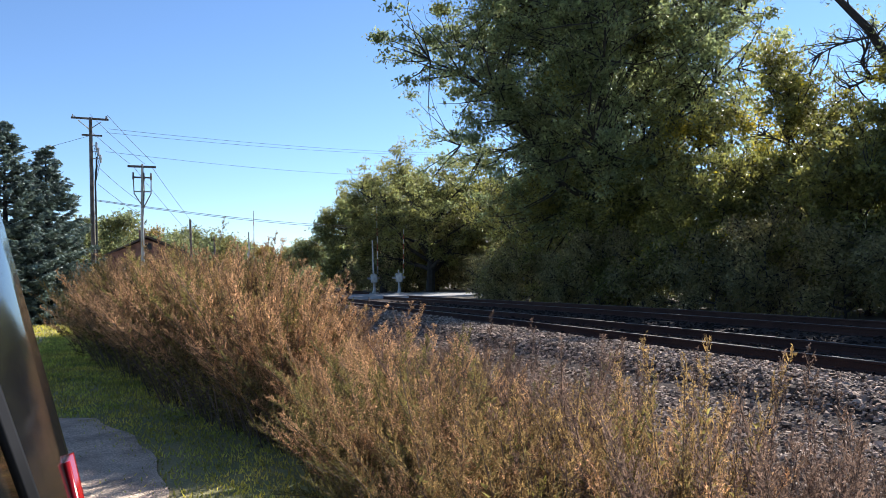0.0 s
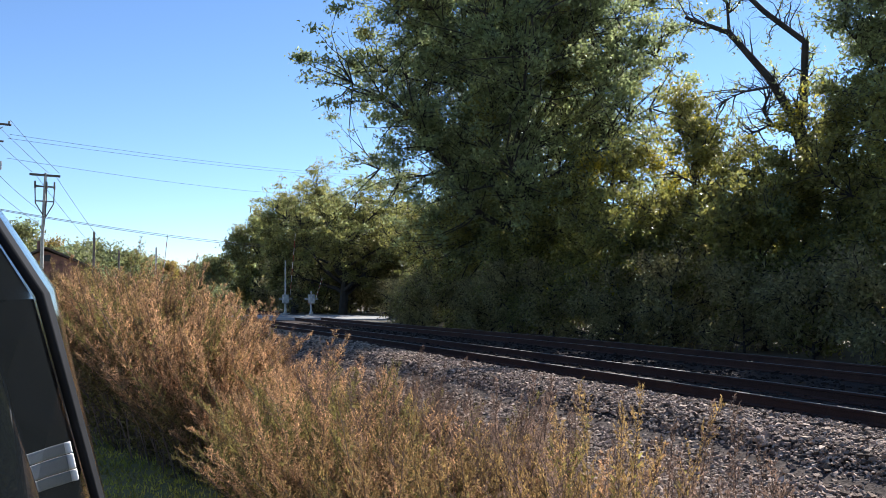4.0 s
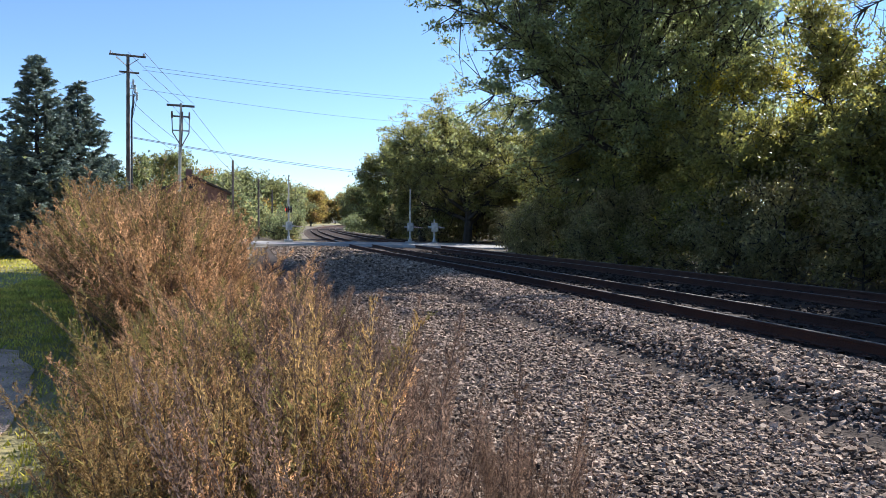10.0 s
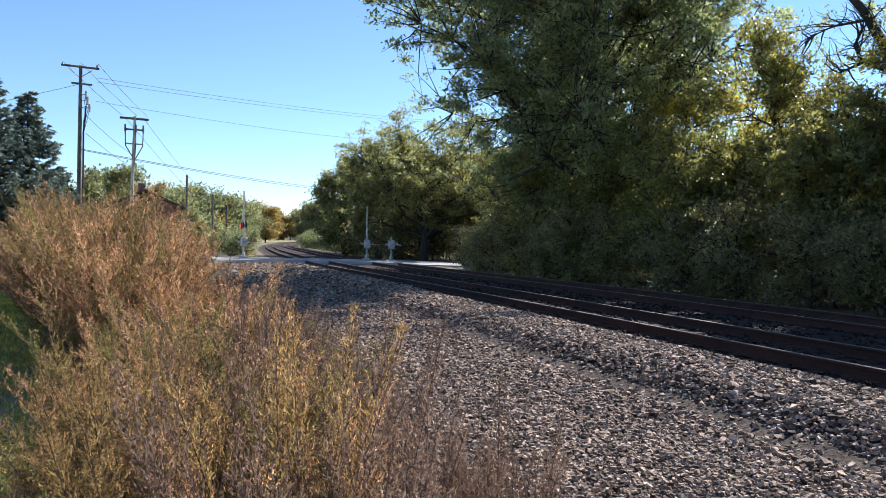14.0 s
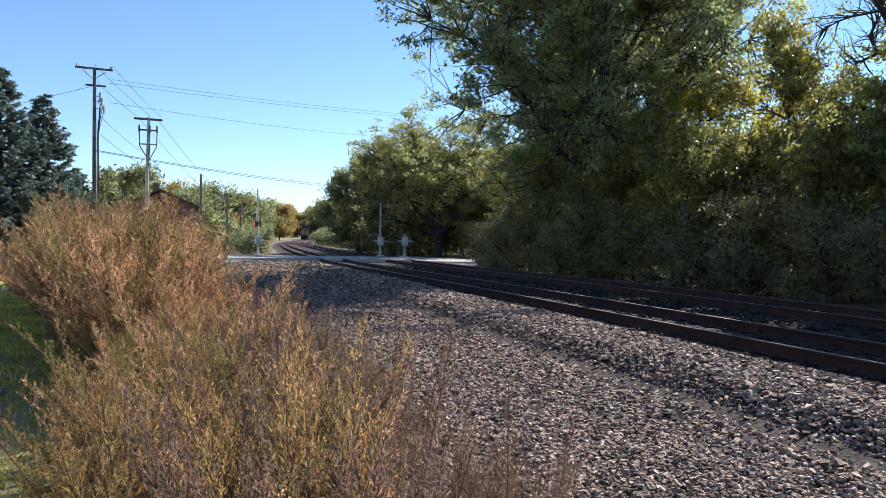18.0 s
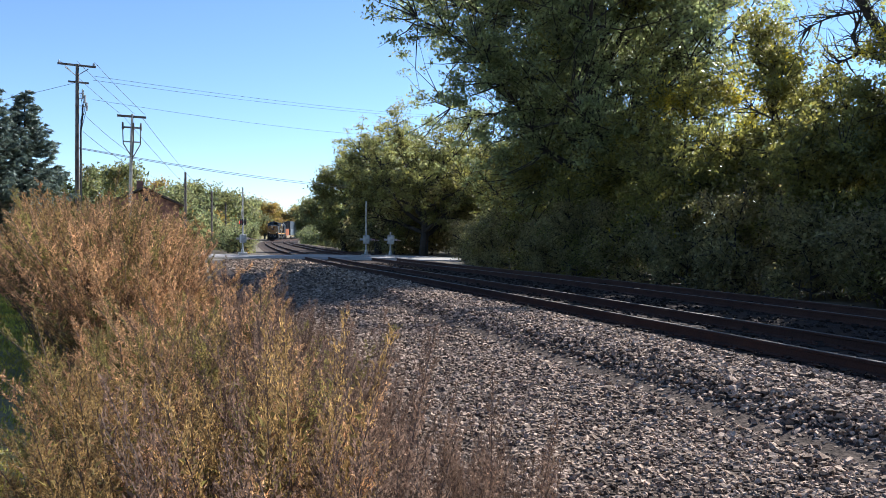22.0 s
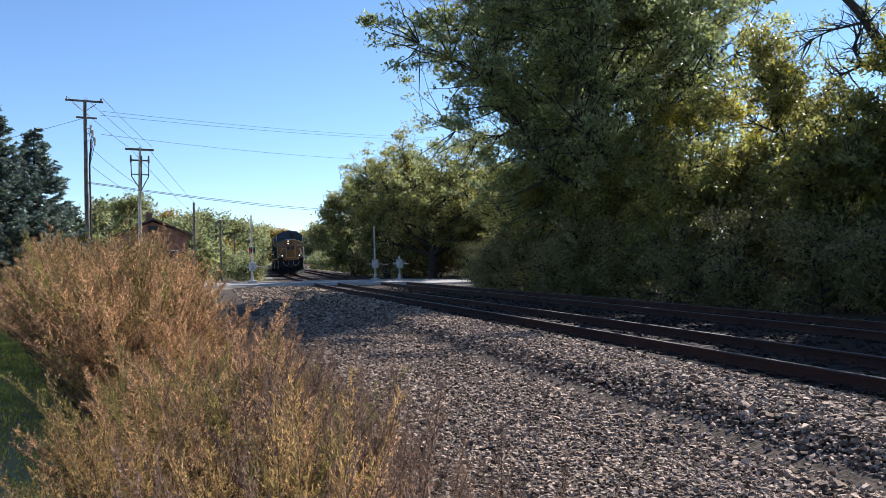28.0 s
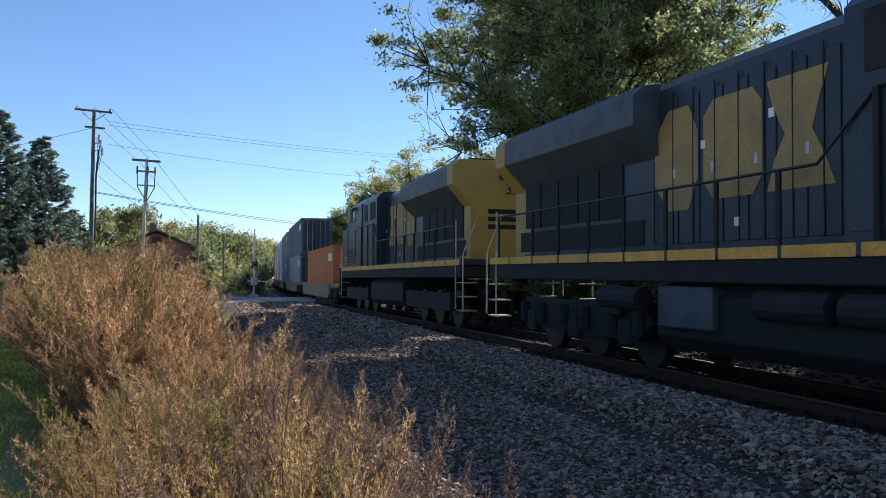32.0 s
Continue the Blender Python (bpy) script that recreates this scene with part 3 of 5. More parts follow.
for i, (x, y, h, s) in enumerate([(19.5, 63, 8.0, 4.4), (14, 74, 8.4, 4.2), (18, 84, 8, 4.6), (11, 96, 7, 3.8), (15, 110, 7, 4.2), (21, 130, 7, 4.2), (23, 55, 8.0, 4.2), (17, 70, 9, 4.4)]):
    make_tree("tree", "leafy green tree behind the crossing", "tree", x + (track_x(y) if y > 90 else 0), y, [M_WILLOW, M_BUSH], 110 + i, h, s, 0.25, 15000, 0.2, trunk_h=0.05, limbs=14, low=0.0, group="trees behind the crossing", clump=0.5)
for i, (x, y, h) in enumerate([(10.6, 69.5, 3.6), (13.5, 67.5, 5), (15.5, 64, 5.0), (18, 61, 4.5), (11.0, 77, 4.0), (11.4, 82, 4.0), (13.4, 79, 5), (20, 58, 4.5), (21, 66, 5), (19, 75, 5), (16, 70, 5)]):
    make_tree("bush", "dark bush in the shade behind the crossing", "shrub", x, y, [M_BUSHDK], 230 + i, h, 3.0, 0.08, 7000, 0.2, trunk_h=0.03, limbs=14, low=0.0, group="bushes behind the crossing", clump=0.6)
for i in range(15):
    y = 74 + i * 7.0
    make_tree("shrub", "low olive brush along the railway", "shrub", track_x(y) + (9.0 if y < 95 else 7.9) + random.uniform(-0.4, 0.4), y - 0.4, [M_FARGREEN, M_BUSH], 330 + i, 2.4, 1.9, 0.06, 4000, 0.15, trunk_h=0.03, limbs=9, low=0.0, group="brush along the railway", clump=0.7)
for i in range(16):
    y = 76 + 4.6 * i
    make_tree("shrub", "low dry brush beside the ballast past the road", "shrub", track_x(y) - 4.6 - 1.6 * math.sin(i * 1.9) ** 2, y, [M_FARGREEN, M_FARGOLD], 360 + i, 1.3 + 0.9 * math.sin(i * 2.7) ** 2, 1.8, 0.05, 3000, 0.13, trunk_h=0.03, limbs=9, low=0.0, group="dry brush past the road", clump=0.7)
# distant trees on the other side
FAR = [(-24, 108, 8.0, 4.0, 0), (-28, 95, 7.6, 4.0, 2), (-19, 112, 8.6, 3.4, 2), (-14.5, 118, 10.6, 4.2, 0), (-11, 150, 10, 4.6, 1), (-6, 132, 8.2, 4.2, 0), (-1.5, 134, 7.6, 4.4, 0), (2, 150, 7.4, 4.2, 2), (6, 175, 7.6, 4.6, 0), (9, 205, 8.2, 5, 2), (14, 250, 9.5, 6, 0), (24.5, 285, 11.5, 6, 1), (21, 345, 12, 7, 1),
       (12, 330, 12, 8, 0), (45, 318, 11, 6, 0), (2, 230, 10, 7, 0), (-18, 180, 11, 6, 0), (-30, 150, 10, 5, 0), (-38, 130, 9, 5, 2), (-9, 108, 6.5, 3.8, 0), (-7, 104, 5.0, 3.2, 2), (56, 330, 12, 7, 2), *[(26 + 7.5 * i, 440 + 6 * (i % 2), 11 + 2 * (i % 3), 7, i % 3) for i in range(6)], (-50, 140, 11, 6, 0), (-4.0, 112, 3.2, 2.6, 2), (-2.5, 128, 4, 3, 1), (30, 215, 10.5, 4.5, 2), (-5.0, 96, 2.0, 2.0, 0), (-7, 88, 2.0, 2.2, 0), (0, 150, 3.0, 2.6, 1), (2, 175, 3.4, 3, 2)]
for i, (x, y, h, s, k) in enumerate(FAR):
    make_tree("distant_tree", ["distant green tree", "distant golden autumn tree", "distant pale bare-topped tree"][k] + " on the far side of the road", "tree", x, y, [[M_FARGREEN, M_WILLOW], [M_FARGOLD, M_FARGREEN], [M_FARGREEN, M_FARGOLD]][k], 150 + i, h, s, 0.25,
              8000, 0.2 + y * 0.0012, trunk_h=0.08, limbs=14, low=0.0, group="distant trees", clump=0.5)


def streaks(rng, o, d, wide, side=None):
    """Thin blades from o along d."""
    n = len(o)
    s = np.cross(d, rng.normal(0, 1, (n, 3)))
    s /= np.linalg.norm(s, axis=1)[:, None] + 1e-9
    w = wide * rng.uniform(0.6, 1.4, n)[:, None]
    return np.stack([o - d * 0.5 - s * w, o - d * 0.5 + s * w, o + d * 0.5], 1)


def make_spruce(x, y, height, radius, seed):
    """A spruce in whorls: flat sprays with side twigs, tips turned up, dark gaps between the layers."""
    rng = np.random.default_rng(seed)
    t = thing("spruce_tree", "blue-green spruce with dense drooping branches", "tree", pose(x, y, ground_z(x, y)), "spruce trees")
    wood, o, d = bmesh.new(), [], []
    add_tube(wood, [(0, 0, -0.1), (0, 0, height * 0.98)], 0.2, 7, 0.015)
    z, whorl = 0.25, 0
    while z < height * 0.985:
        k = z / height
        reach = radius * (1 - k) ** 0.92 + 0.1
        n = int(6 + 8 * (1 - k))
        for i in range(n):
            a = 2 * math.pi * (i + rng.uniform(-0.3, 0.3)) / n + whorl * 1.7
            ln = reach * rng.choice([rng.uniform(0.62, 0.9), rng.uniform(0.9, 1.13)])
            out, side = np.array((math.cos(a), math.sin(a), 0)), np.array((-math.sin(a), math.cos(a), 0))
            z0 = z + rng.uniform(-0.12, 0.12)
            sag, lift = rng.uniform(0.22, 0.4) * (1 - k), rng.uniform(0.2, 0.34)
            spine = lambda q: out * ln * q + np.array((0, 0, z0 + ln * (0.25 * k * q - sag * q + lift * q * q * q)))
            add_tube(wood, [spine(q) for q in (0, 0.4, 0.8, 1)], 0.025, 3, 0.006)
            for j in range(int(5 + 7 * ln)):
                q = rng.uniform(0.22, 1)
                e = out * rng.uniform(0.6, 1.0) + side * rng.choice([-1, 1]) * rng.uniform(0.35, 0.9) + np.array((0, 0, rng.uniform(-0.35, 0.2)))
                tl = (0.2 + 0.24 * ln * (1 - q)) * rng.uniform(0.7, 1.2)
                m = int(12 + 28 * tl)
                f = rng.uniform(0, 1, (m, 1))
                o.append(spine(q) + e * tl * f + rng.normal(0, 0.012, (m, 3)))
                d.append(e / np.linalg.norm(e) + rng.normal(0, 0.45, (m, 3)))
        z += 0.26 + 0.1 * (1 - k)
        whorl += 1
    o, d = np.concatenate(o), np.concatenate(d)
    part("trunk", wood, M_BARK, t)
    part("crown", quads_mesh("crown", streaks(rng, o, d * 0.17, 0.032), M_SPRUCE, 3), None, t)


make_spruce(-16.4, 40, 9.1, 3.5, 5)
make_spruce(-14.9, 41.4, 8.2, 3.3, 6)
make_spruce(-20.0, 43, 9.6, 3.6, 7)


def weed_mesh(seed, height, stems, spread, head, body, stem_leaf=1.1, head_len=0.5, leaf=0.019):
    """Clump of tall weeds: stems, feathery plumes that sweep up and out, small leaves."""
    rng = np.random.default_rng(seed)
    wood, heads, leaves = bmesh.new(), [], []
    for i in range(stems):
        a = rng.uniform(0, 2 * math.pi)
        r = spread * math.sqrt(rng.uniform(0, 1)) * 0.45
        h = height * rng.uniform(0.55, 1.0)
        p0 = np.array((r * math.cos(a), r * math.sin(a), 0.0))
        lean = np.array((math.cos(a), math.sin(a), 0)) * spread * rng.uniform(0.3, 1.15) + rng.normal(0, 0.06, 3)
        pts = [p0 + (0, 0, -0.05), p0 + lean * 0.2 + (0, 0, h * 0.55), p0 + lean + (0, 0, h)]
        mid = [pts[0] * (1 - k) ** 2 + 2 * k * (1 - k) * pts[1] + k * k * pts[2] for k in (0, 0.35, 0.7, 1)]
        add_tube(wood, mid, 0.0045, 3, 0.0015)

        def at(k):
            return pts[0] * (1 - k) ** 2 + 2 * k * (1 - k) * pts[1] + k * k * pts[2]

        for b in range(24):
            k = 1 - head_len * (b + rng.uniform(0, 1)) / 24
            o = at(k)
            ang = b * 2.4 + rng.uniform(-0.4, 0.4)
            d = np.array((math.cos(ang), math.sin(ang), 0)) * 0.7 + lean * 0.9 + (0, 0, rng.uniform(0.6, 1.2))
            d /= np.linalg.norm(d)
            ln = (0.025 + 0.115 * ((1 - k) / head_len) ** 0.8) * rng.uniform(0.6, 1.4)
            m = int(10 + 270 * ln)
            s = np.linspace(0.05, 1, m)[:, None]
            c = o + d * ln * s + np.array((0, 0, 0.12)) * ln * s * s + rng.normal(0, 0.0045, (m, 3))
            dd = d + rng.normal(0, 0.5, (m, 3))
            heads.append(streaks(rng, c, dd * 0.0098, 0.0026))
        m = int(52 * stem_leaf)
        ks = rng.uniform(0.08, 1 - head_len * 0.4, m)
        base = np.array([at(k) for k in ks])
        ang = rng.uniform(0, 2 * math.pi, m)
        d = np.stack([np.cos(ang), np.sin(ang), rng.uniform(0.0, 1.0, m)], -1)
        leaves.append(streaks(rng, base + d * 0.03, d * leaf * 1.6, leaf * 0.36))
    wm = bpy.data.meshes.new("stalk")
    wood.to_mesh(wm)
    wood.free()
    wm.materials.append(M_STEM)
    return wm, quads_mesh("plume", np.concatenate(heads), head, 3), quads_mesh("foliage", np.concatenate(leaves), body, 3)


def weed_thing(name, label, meshes, m, group):
    t = thing(name, label, "weed", m, group)
    for nm, me in zip(("stalk", "plume", "foliage"), meshes):
        tagged(part(nm, me, None, t), kind="stuff")
    return t


def build_weeds():
    rng = np.random.default_rng(77)
    kinds = {
        "rust": [("tall_weed", "tall rust-brown seeding weed on the verge", weed_mesh(s, 1.0, 15, 0.42, M_WEED_RUST, M_WEED_GREEN)) for s in (1, 2, 3)],
        "gold": [("tall_weed", "tall golden seeding weed on the verge", weed_mesh(s, 1.0, 13, 0.42, M_WEED_GOLD, M_WEED_GREEN, 1.3)) for s in (4, 5)],
        "olive": [("tall_weed", "tall olive-green weed among the dry ones", weed_mesh(s, 1.0, 14, 0.45, M_WEED_GREEN, M_WEED_GREEN, 1.6)) for s in (21, 22)],
        "brown": [("dry_weed", "thin dry brown weed beside the gravel", weed_mesh(s, 1.0, 8, 0.34, M_WEED_BROWN, M_WEED_BROWN, 1.5, 0.55, 0.012)) for s in (6, 7, 8)],
        "fresh": [("green_weed", "fresh yellow-green leafy weed in the verge", weed_mesh(s, 1.0, 10, 0.4, M_WEED_FRESH, M_WEED_FRESH, 2.6, 0.25, 0.024)) for s in (9, 10)],
    }
    made = {}

    def plant(kind, x, y, h, wide=1.0, tilt=0.0):
        opts = kinds[kind]
        i = rng.integers(len(opts))
        nm, label, meshes = opts[i]
        m = pose(x, y, ground_z(x, y) - 0.01, rng.normal(0, 4), rng.normal(0, 4) + tilt, 0) @ pose(0, 0, 0, 0, 0, rng.uniform(0, 360))
        if (kind, i) not in made:
            made[kind, i] = weed_thing(nm, label, meshes, m, kind + " weeds of the verge")
            t = made[kind, i]
        else:
            t = copy_thing(made[kind, i], m)
        t.scale = (h * wide, h * wide, h)

    # the tall thicket, with its edge on the lawn
    for i in range(140):
        y = 7.8 + 13.7 * rng.uniform(0, 1) ** 1.15
        left = float(np.interp(y, [6, 8, 10, 12, 21], [-9.5, -9.55, -9.95, -10.5, -12.2]))
        x = rng.uniform(left + 0.35, -8.9 - 0.02 * y - 0.2 * smooth(8.0, 10.0, y))
        h = (1.5 + 0.76 * smooth(7.2, 9.4, y)) * rng.uniform(0.84, 1.0) * (1 - 0.22 * smooth(-9.8, -8.9, x))
        plant(rng.choice(["rust", "gold", "olive"], p=[0.60, 0.28, 0.12]), x, y, h, rng.uniform(0.8, 1.1), (9 if x < -9.2 else 16) * (x - 0.5 * (left - 8.4)) / 1.2)
    # lower weeds before it
    for i in range(58):
        y = rng.choice([rng.uniform(2.7, 5.2), rng.uniform(2.7, 5.2), rng.uniform(5.2, 8.2)])
        x = rng.uniform(-9.1, -8.35)
        h = rng.uniform(0.8, 1.25) * (0.85 + 0.04 * y) * (1 - 0.3 * smooth(-9.1, -9.7, x))
        plant(rng.choice(["rust", "gold", "olive"], p=[0.42, 0.16, 0.42]), x, y, h, rng.uniform(0.8, 1.15), rng.normal(0, 8))
    # thin brown weeds towards the gravel
    for i in range(150):
        y = rng.uniform(2.0, 11.5)
        x = -8.55 + 1.5 * rng.power(0.75) - 0.03 * y
        plant("brown", x, y, rng.uniform(0.6, 1.3) * (1.08 - 0.45 * smooth(-8.3, -7.1, x)), 0.75)
    # leafy green weeds at the foot of the thicket
    for i in range(12):
        plant(rng.choice(["olive", "fresh", "rust"], p=[0.55, 0.1, 0.35]), rng.uniform(-9.4, -8.9), rng.uniform(2.7, 4.6), rng.uniform(0.5, 0.8), 1.0)
    for i in range(5):
        plant("gold", rng.uniform(-8.6, -8.0), rng.uniform(4.6, 7.5), rng.uniform(0.9, 1.15), 0.8)
    for i in range(11):
        plant(rng.choice(["rust", "olive", "gold"], p=[0.45, 0.4, 0.15]), rng.uniform(-9.2, -8.9), rng.uniform(4.8, 7.2), rng.uniform(0.7, 1.05), 0.9)
    for i in range(7):
        plant("fresh", rng.uniform(-9.5, -8.9), rng.uniform(3.2, 5.2), rng.uniform(0.4, 0.75), 0.6)
    plant("gold", -8.47, 2.92, 1.45, 0.6)


build_weeds()


def build_lawn():
    rng = np.random.default_rng(8)
    n = 170000
    y = 1.0 + 55 * rng.power(0.5, n)
    x = np.where(rng.random(n) < 0.6, rng.uniform(-13.5, -8.8, n), rng.uniform(-26, -11.5, n))
    edge = np.interp(y, [1, 4, 6.8, 8.6, 11, 12.2], [-10.75, -10.6, -10.3, -10.45, -11.2, -13.0]) + rng.normal(0, 0.28, n)
    keep = ~((x < edge) & (y < 12.2 + rng.normal(0, 0.2, n)))
    x, y = x[keep], y[keep]
    n = len(x)
    h = rng.uniform(0.02, 0.05, n) * (1 + 0.03 * y)
    a = rng.uniform(0, 2 * np.pi, n)
    w = 0.006 * (1 + 0.12 * y)
    z = np.array([ground_z(p, q) for p, q in zip(x, y)])
    b = np.stack([x, y, z - 0.005], -1)
    s = np.stack([np.cos(a) * w, np.sin(a) * w, 0 * a], -1)
    tip = b + np.stack([rng.normal(0, 0.4, n) * h, rng.normal(0, 0.4, n) * h, h], -1)
    tagged(new("lawn_grass", quads_mesh("lawn_grass", np.stack([b - s, b + s, tip], 1), M_BLADE, 3)), "short green grass with yellow patches", "grass", kind="stuff")
    pts = [(-10.75, 1.0), (-10.6, 4.0), (-10.3, 6.8), (-10.45, 8.6), (-11.2, 11.0), (-13.0, 12.2), (-20, 12.4), (-30, 12), (-30, -20), (-11.2, -20)]
    bm = bmesh.new()
    lo = [bm.verts.new((px, py, ground_z(px, py) + 0.012)) for px, py in pts]
    bm.faces.new(lo)
    bmesh.ops.triangulate(bm, faces=bm.faces)
    for f in bm.faces:
        if f.normal.z < 0:
            f.normal_flip()
    bmesh.ops.subdivide_edges(bm, edges=bm.edges, cuts=7, use_grid_fill=True)
    for v in bm.verts:
        if v.is_boundary and v.co.y > 0:
            v.co.x += 0.16 * noise.noise((v.co.x, v.co.y, 1))
            v.co.y += 0.16 * noise.noise((v.co.x, v.co.y, 5))
        v.co.z = ground_z(v.co.x, v.co.y) + 0.02
    ob = part("driveway", bm, M_DRIVE, None)
    tagged(ob, "pale gravel driveway beside the lawn", "driveway", kind="structure")


build_lawn()


# ---- crossing road, signals, poles ----
def build_road():
    a, b = Vector((-40, 98)), Vector((40, 26.0))
    d = (b - a).normalized()
    s = Vector((-d.y, d.x)) * 2.7
    n = 60
    verts, faces = [], []
    for i in range(n + 1):
        p = a + (b - a) * i / n
        u = p.x - track_x(p.y)
        z = -0.08 + rail_z(p.y) + 0.10 * smooth(-4, -1.5, u) * (1 - smooth(6, 8, u))
        for k in (-1, 1):
            verts += [(p.x + k * s.x, p.y + k * s.y, z), (p.x + k * s.x * 1.05, p.y + k * s.y * 1.05, z - 0.2)]
    for i in range(n):
        o = 4 * i
        faces += [(o, o + 2, o + 6, o + 4), (o + 1, o, o + 4, o + 5), (o + 2, o + 3, o + 7, o + 6)]
    me = mesh_from("road", verts, faces, M_ROAD)
    tagged(new("road", me), "pale worn road that crosses the tracks", "road", kind="structure")


build_road()
M_SIGRED = glow("signal_red", (0.6, 0.04, 0.02), 0.6)
GATES = []


def make_signal(x, y, mast_h, arm_len, yaw, lights, label):
    """A crossing signal. Its gate arm is a part of its own that turns on the mechanism."""
    t = thing("crossing_signal", label, "railway signal", pose(x, y, ground_z(x, y), 0, 0, yaw), "crossing signals")
    base = bmesh.new()
    add_box(base, -0.35, 0.35, -0.35, 0.35, -0.1, 0.25, 0.03)
    add_cyl(base, (0, 0, 0.25), (0, 0, 0.55), 0.16, 10, 0.09)
    part("base", base, M_GALV, t)
    part("mast", cyl((0, 0, 0.2), (0, 0, mast_h), 0.075, 10, 0.06), M_GALV, t)
    mech = bmesh.new()
    add_box(mech, -0.34, 0.30, -0.22, 0.28, 1.05, 1.75, 0.05)
    add_box(mech, -0.62, -0.30, -0.1, 0.1, 1.2, 1.62, 0.04)
    add_cyl(mech, (0.0, -0.5, 1.4), (0.0, 0.5, 1.4), 0.09, 10)
    part("gate_mechanism", mech, M_GALV, t)
    if lights:
        part("crossarm", box(-0.75, 0.75, -0.04, 0.04, 2.72, 2.8), M_BLACK, t)
        for sx in (-0.62, 0.62):
            for sy in (-0.16, 0.16):
                hood = part("light_hood", cyl((sx, sy * 0.4, 2.76), (sx, sy, 2.76), 0.27, 16), M_BLACK, t)
                part("lens", cyl((sx, sy, 2.76), (sx, sy * 1.25, 2.76), 0.13, 14), M_SIGRED if sx < 0 else M_REDP, hood, "red lamp")
        for a in (35, -35):
            bm = bmesh.new()
            add_box(bm, -0.6, 0.6, -0.09, -0.07, -0.1, 0.1, 0, Matrix.Translation((0, 0, 3.5)) @ Matrix.Rotation(radians(a), 4, "Y"))
            part("crossbuck", bm, M_GALV, t, "weathered back of the crossing sign")
    arm = bmesh.new()
    n = 9
    for i in range(n):
        w = 0.032 - 0.014 * i / n
        add_box(arm, 0.35 + arm_len * i / n, 0.35 + arm_len * (i + 1) / n, -0.02, 0.02, -w, w)
    me = bpy.data.meshes.new("gate_arm")
    arm.to_mesh(me)
    arm.free()
    me.materials.append(M_WHITE)
    me.materials.append(M_REDP)
    for i, p in enumerate(me.polygons):
        p.material_index = (i // 6) % 2
    g = part("gate_arm", me, None, t, "white and red striped gate arm")
    cw = bmesh.new()
    add_box(cw, -0.95, 0.4, -0.3, -0.22, -0.06, 0.06)
    add_box(cw, -1.1, -0.75, -0.34, -0.2, -0.22, 0.22, 0.02)
    part("counterweight", cw, M_GALV, g)
    GATES.append(g)
    return t


make_signal(-2.7, 68.3, 5.6, 5.6, -88, True, "grey crossing signal with lamps and a gate arm")
make_signal(6.6, 63.6, 4.5, 5.6, -98, False, "grey crossing signal mast with a gate arm beside the road")
make_signal(7.7, 60.2, 2.0, 3.6, -100, False, "short grey gate stand beside the road")


def wire(name, label, p, q, sag, r=0.016, n=16):
    pts = [Vector(p).lerp(Vector(q), i / n) - Vector((0, 0, 4 * sag * (i / n) * (1 - i / n))) for i in range(n + 1)]
    tagged(part(name, tube(pts, r, 4), M_WIRE, None), label, "cable", "overhead wires")


